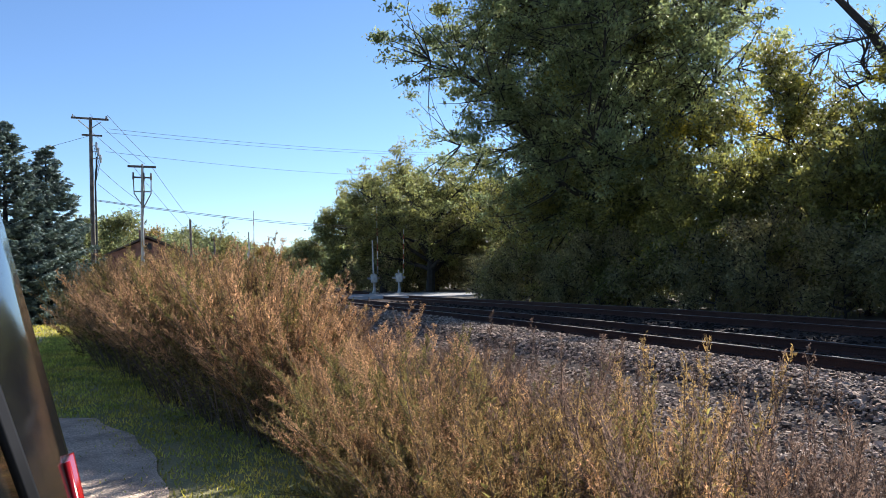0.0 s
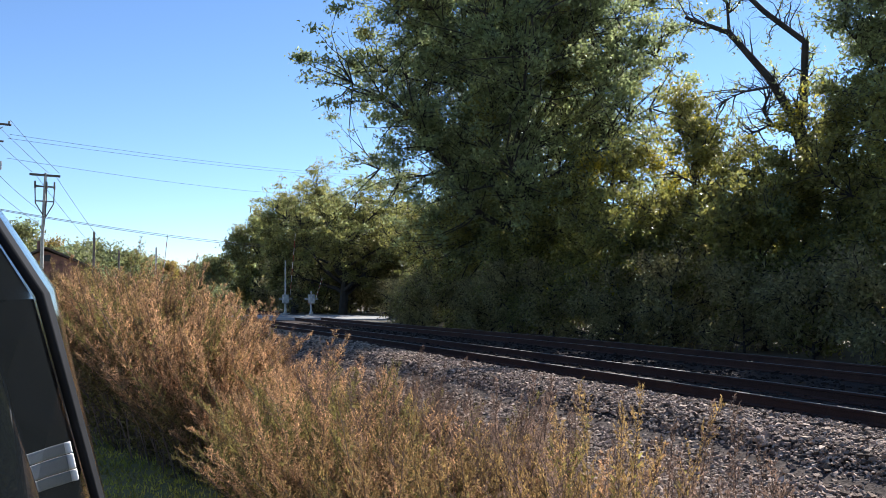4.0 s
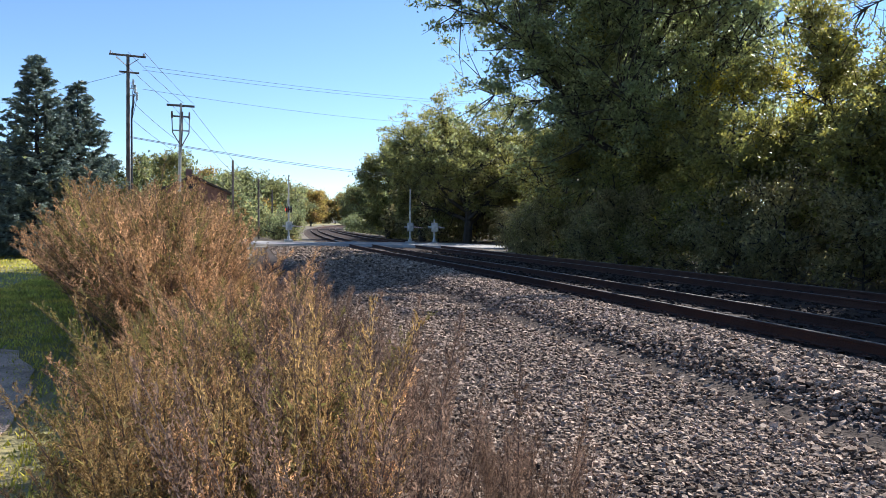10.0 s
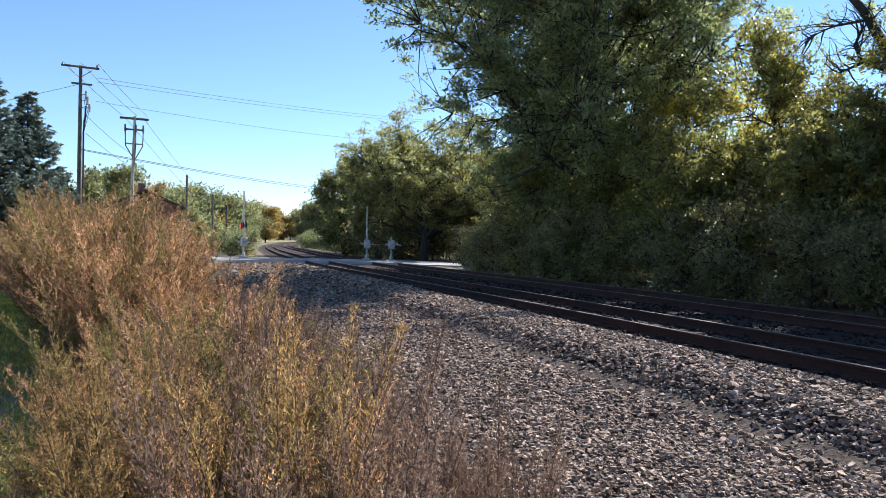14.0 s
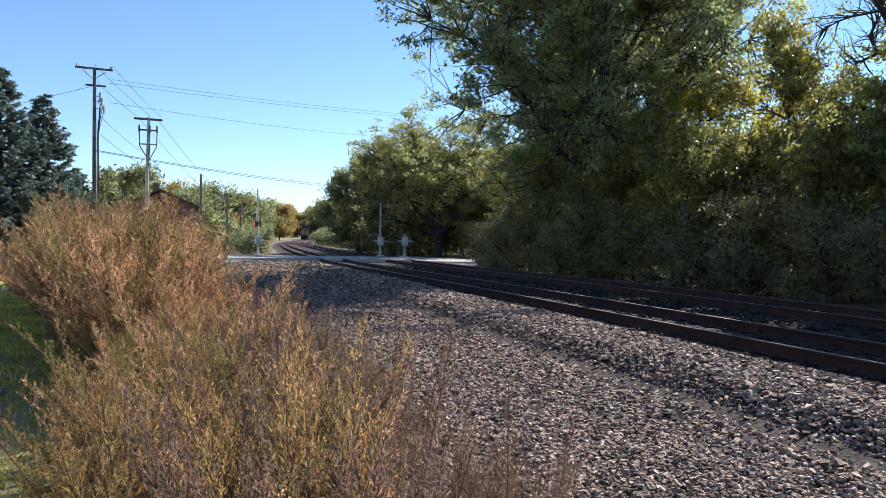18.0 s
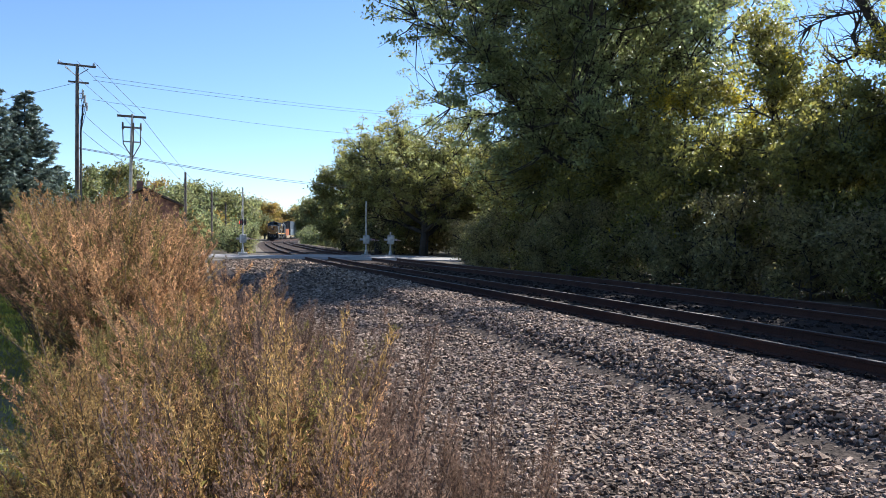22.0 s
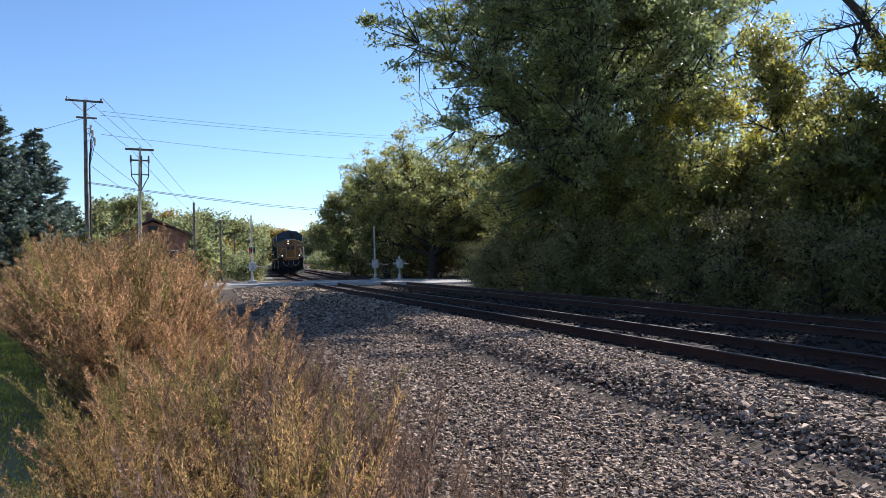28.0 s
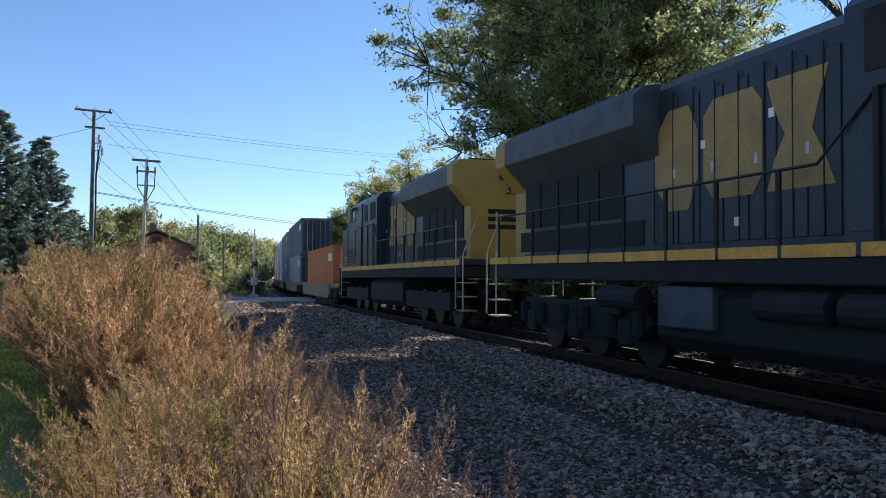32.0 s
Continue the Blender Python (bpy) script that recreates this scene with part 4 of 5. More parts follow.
def build_poles():
    x, y = -13.4, 49.0
    g = ground_z(x, y)
    p1 = thing("utility_pole", "dark wooden utility pole with crossarm and transformer cables", "utility pole", pose(x, y, g, 0, 0, 14), "utility poles")
    part("pole", tube([(0, 0, -0.3), (0, 0, 6), (0.02, 0, 11.1)], 0.15, 10, 0.09), M_POLE, p1)
    part("conduit", tube([(0.2, 0.05, 0), (0.2, 0.05, 7.5), (0.28, 0.05, 8.2), (0.3, 0.05, 8.9)], 0.05, 6), M_BLACK, p1)
    part("crossarm", box(-0.98, 0.98, -0.05, 0.05, 10.98, 11.09, 0.01), M_POLE, p1)
    br = bmesh.new()
    add_tube(br, [(-0.6, 0.05, 10.9), (0, 0.1, 10.45)], 0.025, 5)
    add_tube(br, [(0.6, 0.05, 10.9), (0, 0.1, 10.45)], 0.025, 5)
    part("brace", br, M_GALV, p1)
    part("lower_crossarm", box(-0.45, 0.62, -0.05, 0.05, 10.05, 10.15, 0.01), M_POLE, p1)
    for ix in (-0.9, 0.9, 0.85):
        part("insulator", cyl((ix, 0, 11.08), (ix, 0, 11.24), 0.05, 8, 0.03), M_GALV, p1)
    for i, z in enumerate((9.5, 9.2, 8.8)):
        b = bmesh.new()
        add_cyl(b, (0.28 + 0.1 * i, -0.12, z - 0.25), (0.28 + 0.1 * i, -0.12, z + 0.2), 0.06, 8)
        add_tube(b, [(0, 0, z), (0.3 + 0.1 * i, -0.12, z)], 0.025, 5)
        part("cutout_switch", b, M_GALV, p1)
    for k in (0.18, 0.26, 0.34):
        part("riser_cable", tube([(k, -0.05, 9.4), (k + 0.12, -0.05, 8.6), (k, 0, 8.0), (0.2, 0, 7.4)], 0.018, 4), M_BLACK, p1)
    x2, y2 = -10.8, 55.2
    p2 = thing("utility_pole", "weathered pale utility pole with three cable terminations", "utility pole", pose(x2, y2, ground_z(x2, y2) + 0.35, 0, 0, 14), "utility poles")
    part("pole", tube([(-0.12, 0, -0.6), (-0.06, 0, 5), (0.05, 0, 9.0)], 0.13, 10, 0.08), M_POLEGREY, p2)
    part("crossarm", box(-0.85, 0.9, -0.06, 0.06, 8.78, 8.92, 0.01), M_POLE, p2)
    part("lower_crossarm", box(-0.55, 0.6, -0.05, 0.05, 8.1, 8.2, 0.01), M_POLE, p2)
    for ix in (-0.55, 0.1, 0.55):
        b = bmesh.new()
        add_cyl(b, (ix, -0.1, 8.0), (ix, -0.1, 8.45), 0.07, 8, 0.05)
        add_tube(b, [(ix, -0.1, 8.0), (ix * 0.95, -0.1, 7.1), (0.05, -0.05, 6.2), (0, -0.05, 5.6)], 0.035, 5)
        part("cable_termination", b, M_POLE, p2)
    part("cable_bracket", box(-0.5, 0.5, -0.06, 0.06, 7.2, 7.28), M_GALV, p2)
    for px_, py_, h, r in ((-7.1, 72.5, 7.0, 0.11), (-4.3, 84, 6.1, 0.1), (-2.1, 96, 5.4, 0.1)):
        p = thing("post", "plain brown wooden post by the road", "post", pose(px_, py_, ground_z(px_, py_)), "posts by the road")
        part("shaft", cyl((0, 0, -0.2), (0, 0, h), r, 8, r * 0.85), M_POLE, p)
        part("cap", cyl((0, 0, h), (0, 0, h + 0.06), r, 8, r * 0.4), M_POLE, p)
    for dz, dx in ((0.0, 0.9), (-0.22, 0.8)):
        wire("overhead_wire", "thin overhead wire over the tracks", (x + dx, y, 10.1 + dz), (24.0, 86.2, 14.7 + dz), 0.4, 0.013)
    wire("overhead_wire", "single overhead wire over the tracks", (x + 0.8, y, 8.8), (24.0, 89.5, 12.6), 0.6, 0.013)
    for dz in (0.0, -0.28):
        wire("overhead_cable", "thick overhead cable over the road", (x + 0.1, y, 6.1 + dz * 0.2), (24.0, 99.0, 7.2 + dz), 0.75, 0.022)
    for a, b in ((-0.9, -0.7), (0.0, 0.2), (0.9, 0.8)):
        wire("overhead_wire", "thin wire between the utility poles", (x + a, y + 0.1, 10.9), (x2 + b, y2, 8.95), 0.08, 0.012)
    for a in (-0.5, 0.6):
        wire("overhead_wire", "thin wire from the pale pole", (x2 + a, y2, 8.8), (-4 + a, 96, 4.8), 0.3, 0.014)
    wire("guy_wire", "thin guy wire from the dark pole", (x, y, 9.7), (-34, 60, 6.5), 0.4, 0.012)
    wire("overhead_wire", "thin lower wire between the poles", (x + 0.3, y, 8.0), (x2, y2, 6.4), 0.1, 0.012)
    wire("overhead_wire", "thin lower wire between the poles", (x + 0.3, y, 7.0), (x2, y2, 5.6), 0.1, 0.012)


build_poles()


def build_house():
    x, y = -10.7, 84.0
    h = thing("house", "red-brown house with a dark shingle roof behind the weeds", "house", pose(x, y, ground_z(x, y) + 0.4, 0, 0, 4))
    part("wall", box(-3.3, 3.3, 0, 9, -0.6, 4.3), M_BRICK, h)
    part("gable_wall", prism([(-3.3, 4.3), (3.3, 4.3), (0, 5.6)], "y", 0.02, 9), M_BRICK, h)
    for s in (-1, 1):
        part("roof", prism([(s * 3.75, 4.12), (s * 3.75, 4.28), (0, 5.98), (0, 5.8)], "y", -0.5, 9.5), M_ROOF, h)
    part("chimney", box(-0.5, 0.1, 3.0, 3.6, 5.4, 6.7), M_BRICK, h)
    part("gable_vent", box(-0.45, 0.45, -0.03, 0.02, 4.6, 5.2), M_BLACK, h)
    for wx in (-1.8, 1.8):
        w = part("window", box(wx - 0.5, wx + 0.5, -0.05, 0.0, 1.4, 2.8), M_WHITE, h)
        part("pane", box(wx - 0.42, wx + 0.42, -0.07, -0.05, 1.48, 2.72), M_BLACK, w)


build_house()
tp = thing("marker_post", "thin pale marker post at the edge of the brush", "post", pose(9.2, 41, ground_z(9.2, 41)))
part("shaft", box(-0.05, 0.05, -0.03, 0.03, -0.1, 2.2), M_GALV, tp)
part("plate", box(-0.09, 0.09, -0.045, -0.03, 1.5, 2.15), M_GALV, tp)


# ---- the train ----
M_BLUE = material("loco_blue", (0.021, 0.032, 0.043), 0.38, 0, 0.25, 1.2, 18, 0.05, (0.022, 0.032, 0.045), 0, False, 0.0, spec=0.3)
M_LYEL = material("loco_yellow", (0.27, 0.120, 0.021), 0.55, 0, 0.2, 1.5, 18, 0.05, (0.20, 0.10, 0.022))
M_STRIPE = material("sill_stripe_paint", (0.68, 0.34, 0.035), 0.5, 0, 0.2, 1.5, 18, 0.05, (0.55, 0.27, 0.035))
M_ENDYEL = material("hood_end_yellow", (0.38, 0.25, 0.04), 0.55, 0, 0.2, 1.5, 18, 0.05, (0.34, 0.22, 0.045))
M_DECAL = material("faded_yellow_decal", (0.34, 0.22, 0.06), 0.6, 0, 0.2, 2.5, 20, 0, (0.24, 0.165, 0.065))
M_UNDER = material("underframe_black", (0.008, 0.0075, 0.0075), 0.8, 0, 0.4, 2, 25, 0.2, (0.014, 0.012, 0.011))
M_GREYROOF = material("cab_roof_grey", (0.06, 0.07, 0.08), 0.55, 0, 0.15, 2, 20, 0.05)
M_HAND = material("handrail_paint", (0.50, 0.42, 0.28), 0.5, 0, 0.15, 3, 20, 0)
M_STEELW = material("worn_steel", (0.04, 0.037, 0.035), 0.5, 0.4, 0.2, 3, 30, 0.1)
M_PLOW = material("bare_plow_steel", (0.34, 0.32, 0.30), 0.5, 0.2, 0.2, 3, 30, 0.1, (0.12, 0.11, 0.10))
M_SILL = material("tan_wagon_sill", (0.30, 0.21, 0.11), 0.6, 0, 0.2, 2, 16, 0.05, (0.2, 0.14, 0.09))
M_GLASSDK = material("dark_glass", (0.012, 0.014, 0.016), 0.06, 0, 0.05, 2, 10, 0)
M_HEAD = glow("headlight", (1.0, 0.78, 0.55), 0.8)
M_BLUEGLASS = material("blue_tinted_glass", (0.06, 0.11, 0.19), 0.15, 0, 0.1, 2, 10, 0)
M_BOARD = glow("number_board", (0.36, 0.34, 0.28), 0.02)
M_DIGIT = material("digit_black", (0.015, 0.015, 0.015), 0.6, 0, 0.1, 3, 20, 0)
M_RUBBER = material("rubber", (0.03, 0.03, 0.03), 0.8, 0, 0.2, 3, 20, 0.1)
M_HOSE = material("grey_hose", (0.35, 0.36, 0.36), 0.6, 0, 0.2, 3, 20, 0)
M_ORANGE = material("orange_container", (0.50, 0.16, 0.05), 0.55, 0, 0.15, 1.5, 14, 0.05, (0.40, 0.12, 0.05))
M_CWHITE = material("white_container", (0.72, 0.72, 0.70), 0.5, 0, 0.1, 1.5, 14, 0.05, (0.60, 0.60, 0.58))
M_CGREY = material("grey_container", (0.27, 0.31, 0.33), 0.55, 0, 0.15, 1.5, 14, 0.05)
M_CDARK = material("dark_container", (0.035, 0.05, 0.06), 0.55, 0, 0.15, 1.5, 14, 0.05)
M_CSLATE = material("slate_container", (0.12, 0.155, 0.18), 0.55, 0, 0.2, 1.5, 14, 0.05)


def lettering(name, text, size, m, mat, parent, label=""):
    cu = bpy.data.curves.new(name, "FONT")
    cu.body, cu.size, cu.align_x, cu.align_y, cu.extrude, cu.offset = text, size, "CENTER", "CENTER", 0.004, 0.012 * size
    ob = new(name, cu)
    dg = bpy.context.evaluated_depsgraph_get()
    me = bpy.data.meshes.new_from_object(ob.evaluated_get(dg))
    bpy.data.objects.remove(ob)
    me.materials.clear()
    me.materials.append(mat)
    me.transform(m)
    return part(name, me, None, parent, label)


def facing(o, right, up):
    """A pose whose x axis points along right and y axis along up."""
    r, u = Vector(right).normalized(), Vector(up)
    u = (u - u.dot(r) * r).normalized()
    w = r.cross(u)
    m = Matrix((r, u, w)).transposed().to_4x4()
    m.translation = o
    return m


def truck(loco, y0, axles, gauge_r, name="truck"):
    t = part(name, prism([(y0 - 0.8, 0.75), (y0 - 0.5, 1.05), (y0 + axles[-1] + 0.5, 1.05), (y0 + axles[-1] + 0.8, 0.75), (y0 + axles[-1] + 0.3, 0.45), (y0 - 0.3, 0.45)], "x", -1.3, -1.12), M_UNDER, loco)
    for a in axles:
        part("axle_box", box(-1.4, -1.25, y0 + a - 0.22, y0 + a + 0.22, 0.35, 0.8, 0.04), M_UNDER, t)
        for k in (-0.45, 0.45):
            part("spring", cyl((-1.34, y0 + a + k, 0.55), (-1.34, y0 + a + k, 0.95), 0.12, 8), M_UNDER, t)
    part("side_frame", box(1.12, 1.3, y0 - 0.7, y0 + axles[-1] + 0.7, 0.5, 1.0), M_UNDER, t)
    for a in axles:
        w = bmesh.new()
        for s in (-1, 1):
            add_cyl(w, (s * 0.68, y0 + a, gauge_r), (s * 0.82, y0 + a, gauge_r), gauge_r, 24)
            add_cyl(w, (s * 0.65, y0 + a, gauge_r), (s * 0.68, y0 + a, gauge_r), gauge_r + 0.025, 24)
        add_cyl(w, (-0.9, y0 + a, gauge_r), (0.9, y0 + a, gauge_r), 0.1, 8)
        part("wheelset", w, M_STEELW, t, "worn steel wheelset")


def make_locomotive(number, label):
    t = thing("locomotive", label, "locomotive", group="locomotives")
    # underframe and deck
    part("frame", box(-1.5, 1.5, 1.9, 21.2, 1.42, 1.74, 0.02), M_UNDER, t)
    part("deck", box(-1.52, 1.52, 1.9, 21.3, 1.74, 1.9, 0.015), M_BLUE, t)
    for s in (-1, 1):
        for i in range(15):
            y = 2.0 + 1.28 * i
            part("sill_stripe", box(min(s * 1.52, s * 1.53), max(s * 1.52, s * 1.53), y, y + 1.2, 1.735, 1.885), M_STRIPE, t)
    part("fuel_tank", prism([(-1.35, 0.62), (-1.15, 0.42), (1.15, 0.42), (1.35, 0.62), (1.35, 1.2), (1.1, 1.42), (-1.1, 1.42), (-1.35, 1.2)], "y", 8.4, 14.0, 0.02), M_UNDER, t)
    for y in (8.6, 10.1, 14.3):
        part("air_reservoir", cyl((-1.42, y, 1.15), (-1.42, y + 1.3, 1.15), 0.19, 12), M_UNDER, t)
    part("equipment_box", box(-1.48, -1.1, 12.4, 13.8, 0.75, 1.36, 0.03), M_GREYROOF, t)
    part("equipment_box", box(-1.48, -1.1, 15.0, 15.5, 0.85, 1.36, 0.03), M_UNDER, t)
    truck(t, 2.9, (0, 1.95, 3.9), 0.53)
    truck(t, 15.0, (0, 1.95, 3.9), 0.53)
    # nose, a wide wedge
    bm = bmesh.new()
    v = [bm.verts.new(p) for p in ((-1.5, 1.95, 1.9), (-0.45, 1.4, 1.9), (0.45, 1.4, 1.9), (1.5, 1.95, 1.9), (-1.5, 2.0, 3.54), (-0.45, 1.5, 3.84), (0.45, 1.5, 3.84), (1.5, 2.0, 3.54))]
    for q in ((0, 1, 5, 4), (1, 2, 6, 5), (2, 3, 7, 6)):
        bm.faces.new([v[i] for i in q])
    part("nose", bm, M_LYEL, t, "yellow nose")
    for s in (-1, 1):
        part("nose_side", prism([(1.95, 1.9), (3.7, 1.9), (3.7, 3.66), (2.0, 3.54)], "x", min(s * 1.5, s * 1.47), max(s * 1.5, s * 1.47)), M_BLUE, t)
    bm = bmesh.new()
    v = [bm.verts.new(p) for p in ((-1.5, 2.0, 3.542), (-0.45, 1.5, 3.842), (0.45, 1.5, 3.842), (1.5, 2.0, 3.542), (1.5, 3.7, 3.662), (0.45, 3.3, 3.98), (-0.45, 3.3, 3.98), (-1.5, 3.7, 3.662))]
    for q in ((0, 1, 6, 7), (1, 2, 5, 6), (2, 3, 4, 5)):
        bm.faces.new([v[i] for i in q])
    part("nose_top", bm, M_GREYROOF, t)
    bl = bmesh.new()
    add_cyl(bl, (-0.62, 2.5, 3.78), (-0.62, 2.5, 3.9), 0.05, 8)
    add_cyl(bl, (-0.62, 2.62, 3.9), (-0.62, 2.34, 3.96), 0.06, 10, 0.11)
    part("bell", bl, M_STEELW, t)
    lip = bmesh.new()
    add_tube(lip, [(-1.49, 1.99, 3.55), (-0.45, 1.49, 3.85), (0.45, 1.49, 3.85), (1.49, 1.99, 3.55)], 0.022, 5)
    part("nose_lip", lip, M_GREYROOF, t)
    # cab, its roof sloped at both sides
    sec = [(-1.5, 1.9), (-1.5, 4.4), (-0.85, 4.84), (0.85, 4.84), (1.5, 4.4), (1.5, 1.9)]
    bm = bmesh.new()
    fr = [bm.verts.new((x, 3.0 + 0.42 * abs(x) / 1.5 + 0.16 * (z - 3.6), z)) for x, z in sec]
    fm = [bm.verts.new((0, 3.0 + 0.16 * (z - 3.6), z)) for z in (1.9, 4.84)]
    bk = [bm.verts.new((x, 6.9, z)) for x, z in sec]
    bm.faces.new((fr[0], fm[0], fm[1], fr[2], fr[1]))
    bm.faces.new((fm[0], fr[5], fr[4], fr[3], fm[1]))
    for i in range(5):
        if i == 2:
            bm.faces.new((fr[2], fm[1], fr[3], bk[3], bk[2]))
        else:
            bm.faces.new((fr[i], fr[i + 1], bk[i + 1], bk[i]))
    bm.faces.new(bk[::-1])
    cab = part("cab", bm, M_BLUE, t)
    part("roof_hatch", box(-0.45, 0.45, 3.9, 5.6, 4.84, 4.92, 0.02), M_GREYROOF, cab)
    for s in (-1, 1):
        m = facing(Vector((s * 0.62, 3.0 + 0.42 * 0.62 / 1.5 + 0.118, 4.32)) + Vector((0, -0.012, 0)), (1, s * 0.28, 0), (0, 0.16, 1))
        bm = bmesh.new()
        add_box(bm, -0.56, 0.56, -0.22, 0.3, -0.01, 0.012, 0, m)
        w = part("windshield", bm, M_GLASSDK, cab)
        fb = bmesh.new()
        for a, b in (((-0.58, -0.25), (0.58, -0.25)), ((-0.58, 0.33), (0.58, 0.33)), ((-0.58, -0.25), (-0.58, 0.33)), ((0.58, -0.25), (0.58, 0.33))):
            add_tube(fb, [m @ Vector((*a, 0.015)), m @ Vector((*b, 0.015))], 0.02, 5)
        part("window_frame", fb, M_BLACK, w)
        wp = bmesh.new()
        add_tube(wp, [m @ Vector((0.3, 0.26, 0.03)), m @ Vector((-0.1, -0.1, 0.03))], 0.012, 4)
        part("wiper", wp, M_BLACK, w)
    for s in (-1, 1):
        xs = s * 1.506
        for y0, y1 in ((4.12, 4.62), (4.95, 5.55)):
            part("side_window", box(min(xs, xs + s * 0.012), max(xs, xs + s * 0.012), y0, y1, 3.8, 4.32), M_GLASSDK, cab)
        part("sliding_pane", box(min(s * 1.506, s * 1.522), max(s * 1.506, s * 1.522), 5.0, 5.5, 3.82, 4.3), M_BLUEGLASS, cab, "blue tinted sliding pane")
        part("window_awning", prism([(s * 1.5, 4.42), (s * 1.7, 4.33), (s * 1.7, 4.31), (s * 1.5, 4.39)], "y", 4.0, 5.6), M_BLUE, cab)
        part("wind_deflector", box(min(s * 1.51, s * 1.62), max(s * 1.51, s * 1.62), 4.14, 4.17, 3.84, 4.3), M_CWHITE, cab, "pale wind deflector")
        lo = part("louvre_panel", box(min(s * 1.5, s * 1.51), max(s * 1.5, s * 1.51), 3.6, 5.6, 2.0, 2.72, 0.004), M_BLUE, cab)
        for k in range(9):
            part("louvre", box(min(s * 1.51, s * 1.525), max(s * 1.51, s * 1.525), 3.7, 5.5, 2.06 + 0.07 * k, 2.09 + 0.07 * k), M_UNDER, lo)
        for z0, z1, mat in ((1.97, 2.16, M_HAND), (2.2, 2.38, M_CWHITE)):
            part("notice_plate", box(min(s * 1.5, s * 1.508), max(s * 1.5, s * 1.508), 2.95, 3.1, z0, z1), mat, cab, "small pale notice plate")
        gi = bmesh.new()
        add_tube(gi, [(s * 1.5, 5.75, 2.3), (s * 1.56, 5.75, 2.3), (s * 1.56, 5.75, 3.4), (s * 1.5, 5.75, 3.4)], 0.014, 5)
        part("grab_iron", gi, M_BLACK, cab)
    part("antenna", cyl((0, 4.7, 4.92), (0, 4.7, 5.05), 0.12, 10), M_GREYROOF, cab)
    # wide cabinet behind the cab, then the long hood
    part("cabinet", prism([(-1.45, 1.9), (-1.45, 4.42), (-1.2, 4.66), (1.2, 4.66), (1.45, 4.42), (1.45, 1.9)], "y", 6.9, 9.9), M_BLUE, t)
    for s in (-1, 1):
        for y0, y1 in ((7.4, 7.95), (8.55, 9.6)):
            part("vent_window", box(min(s * 1.45, s * 1.465), max(s * 1.45, s * 1.465), y0, y1, 3.66, 4.32), M_UNDER, t)
        for k in range(3):
            part("cabinet_door", box(min(s * 1.45, s * 1.462), max(s * 1.45, s * 1.462), 7.0 + 0.95 * k, 7.9 + 0.95 * k, 2.0, 3.5, 0.006), M_BLUE, t)
    hood = part("hood", prism([(-1.02, 1.9), (-1.02, 4.42), (-0.8, 4.6), (0.8, 4.6), (1.02, 4.42), (1.02, 1.9)], "y", 9.9, 14.6), M_BLUE, t)
    for i in range(8):
        y = 9.8 + 0.58 * i
        part("hood_door", box(-1.045, -1.02, y, y + 0.53, 2.0, 4.2, 0.008), M_BLUE, hood)
    for i in range(5):
        y = 9.9 + 1.0 * i
        part("door_latch", box(-1.06, -1.045, y, y + 0.06, 3.0, 3.14), M_GALV, hood)
    rad = part("radiator_hood", prism([(-1.02, 1.9), (-1.02, 3.45), (-1.05, 4.55), (1.05, 4.55), (1.02, 3.45), (1.02, 1.9)], "y", 14.6, 20.6), M_BLUE, t)
    for s in (-1, 1):
        part("radiator_wing", prism([(s * 1.0, 3.35), (s * 1.56, 3.86), (s * 1.56, 4.32), (s * 1.35, 4.5), (s * 1.0, 4.56)], "y", 14.4, 20.1, 0.01), M_GREYROOF, rad, "overhanging grey radiator wing")
        for i in range(5):
            y = 15.6 + 0.9 * i
            m = part("radiator_grille", box(min(s * 1.02, s * 1.05), max(s * 1.02, s * 1.05), y, y + 0.8, 2.5, 3.4), M_UNDER, rad)
        part("exhaust_panel", box(min(s * 1.02, s * 1.04), max(s * 1.02, s * 1.04), 14.9, 20.3, 2.0, 2.42), M_UNDER, rad)
    part("exhaust_stack", box(-0.35, 0.35, 12.2, 13.2, 4.5, 4.66, 0.03), M_UNDER, t)
    end = part("hood_end", prism([(-1.03, 1.9), (1.03, 1.9), (1.03, 3.3), (1.57, 3.85), (1.57, 4.33), (1.36, 4.51), (-1.36, 4.51), (-1.57, 4.33), (-1.57, 3.85), (-1.03, 3.3)], "y", 20.1, 20.66, 0.012), M_ENDYEL, t, "yellow flared end of the long hood")
    for k in range(3):
        part("end_louvre", box(-0.5, 0.5, 20.66, 20.675, 2.7 + 0.2 * k, 2.82 + 0.2 * k), M_UNDER, end)
    part("rear_lamp", box(-0.16, 0.16, 20.66, 20.74, 4.0, 4.3, 0.02), M_BLACK, end)
    part("hood_end_side", box(-1.032, -1.02, 19.6, 20.6, 1.95, 3.4), M_ENDYEL, t)
    # plain yellow shapes where the painted emblem is, crossed by the seams of the doors
    shapes = (((10.45, 2.6), (11.7, 2.6), (11.55, 3.0), (11.35, 3.3), (11.6, 3.7), (11.7, 4.02), (10.55, 4.02), (10.7, 3.7), (10.85, 3.3), (10.65, 3.0)),
              ((12.0, 2.6), (12.9, 2.6), (13.15, 2.85), (13.15, 3.8), (12.9, 4.02), (12.0, 4.02), (11.8, 3.8), (11.8, 2.85)),
              ((13.55, 2.5), (14.1, 2.5), (14.55, 2.95), (14.55, 3.65), (14.1, 4.05), (13.55, 4.05), (13.3, 3.65), (13.3, 2.95)))
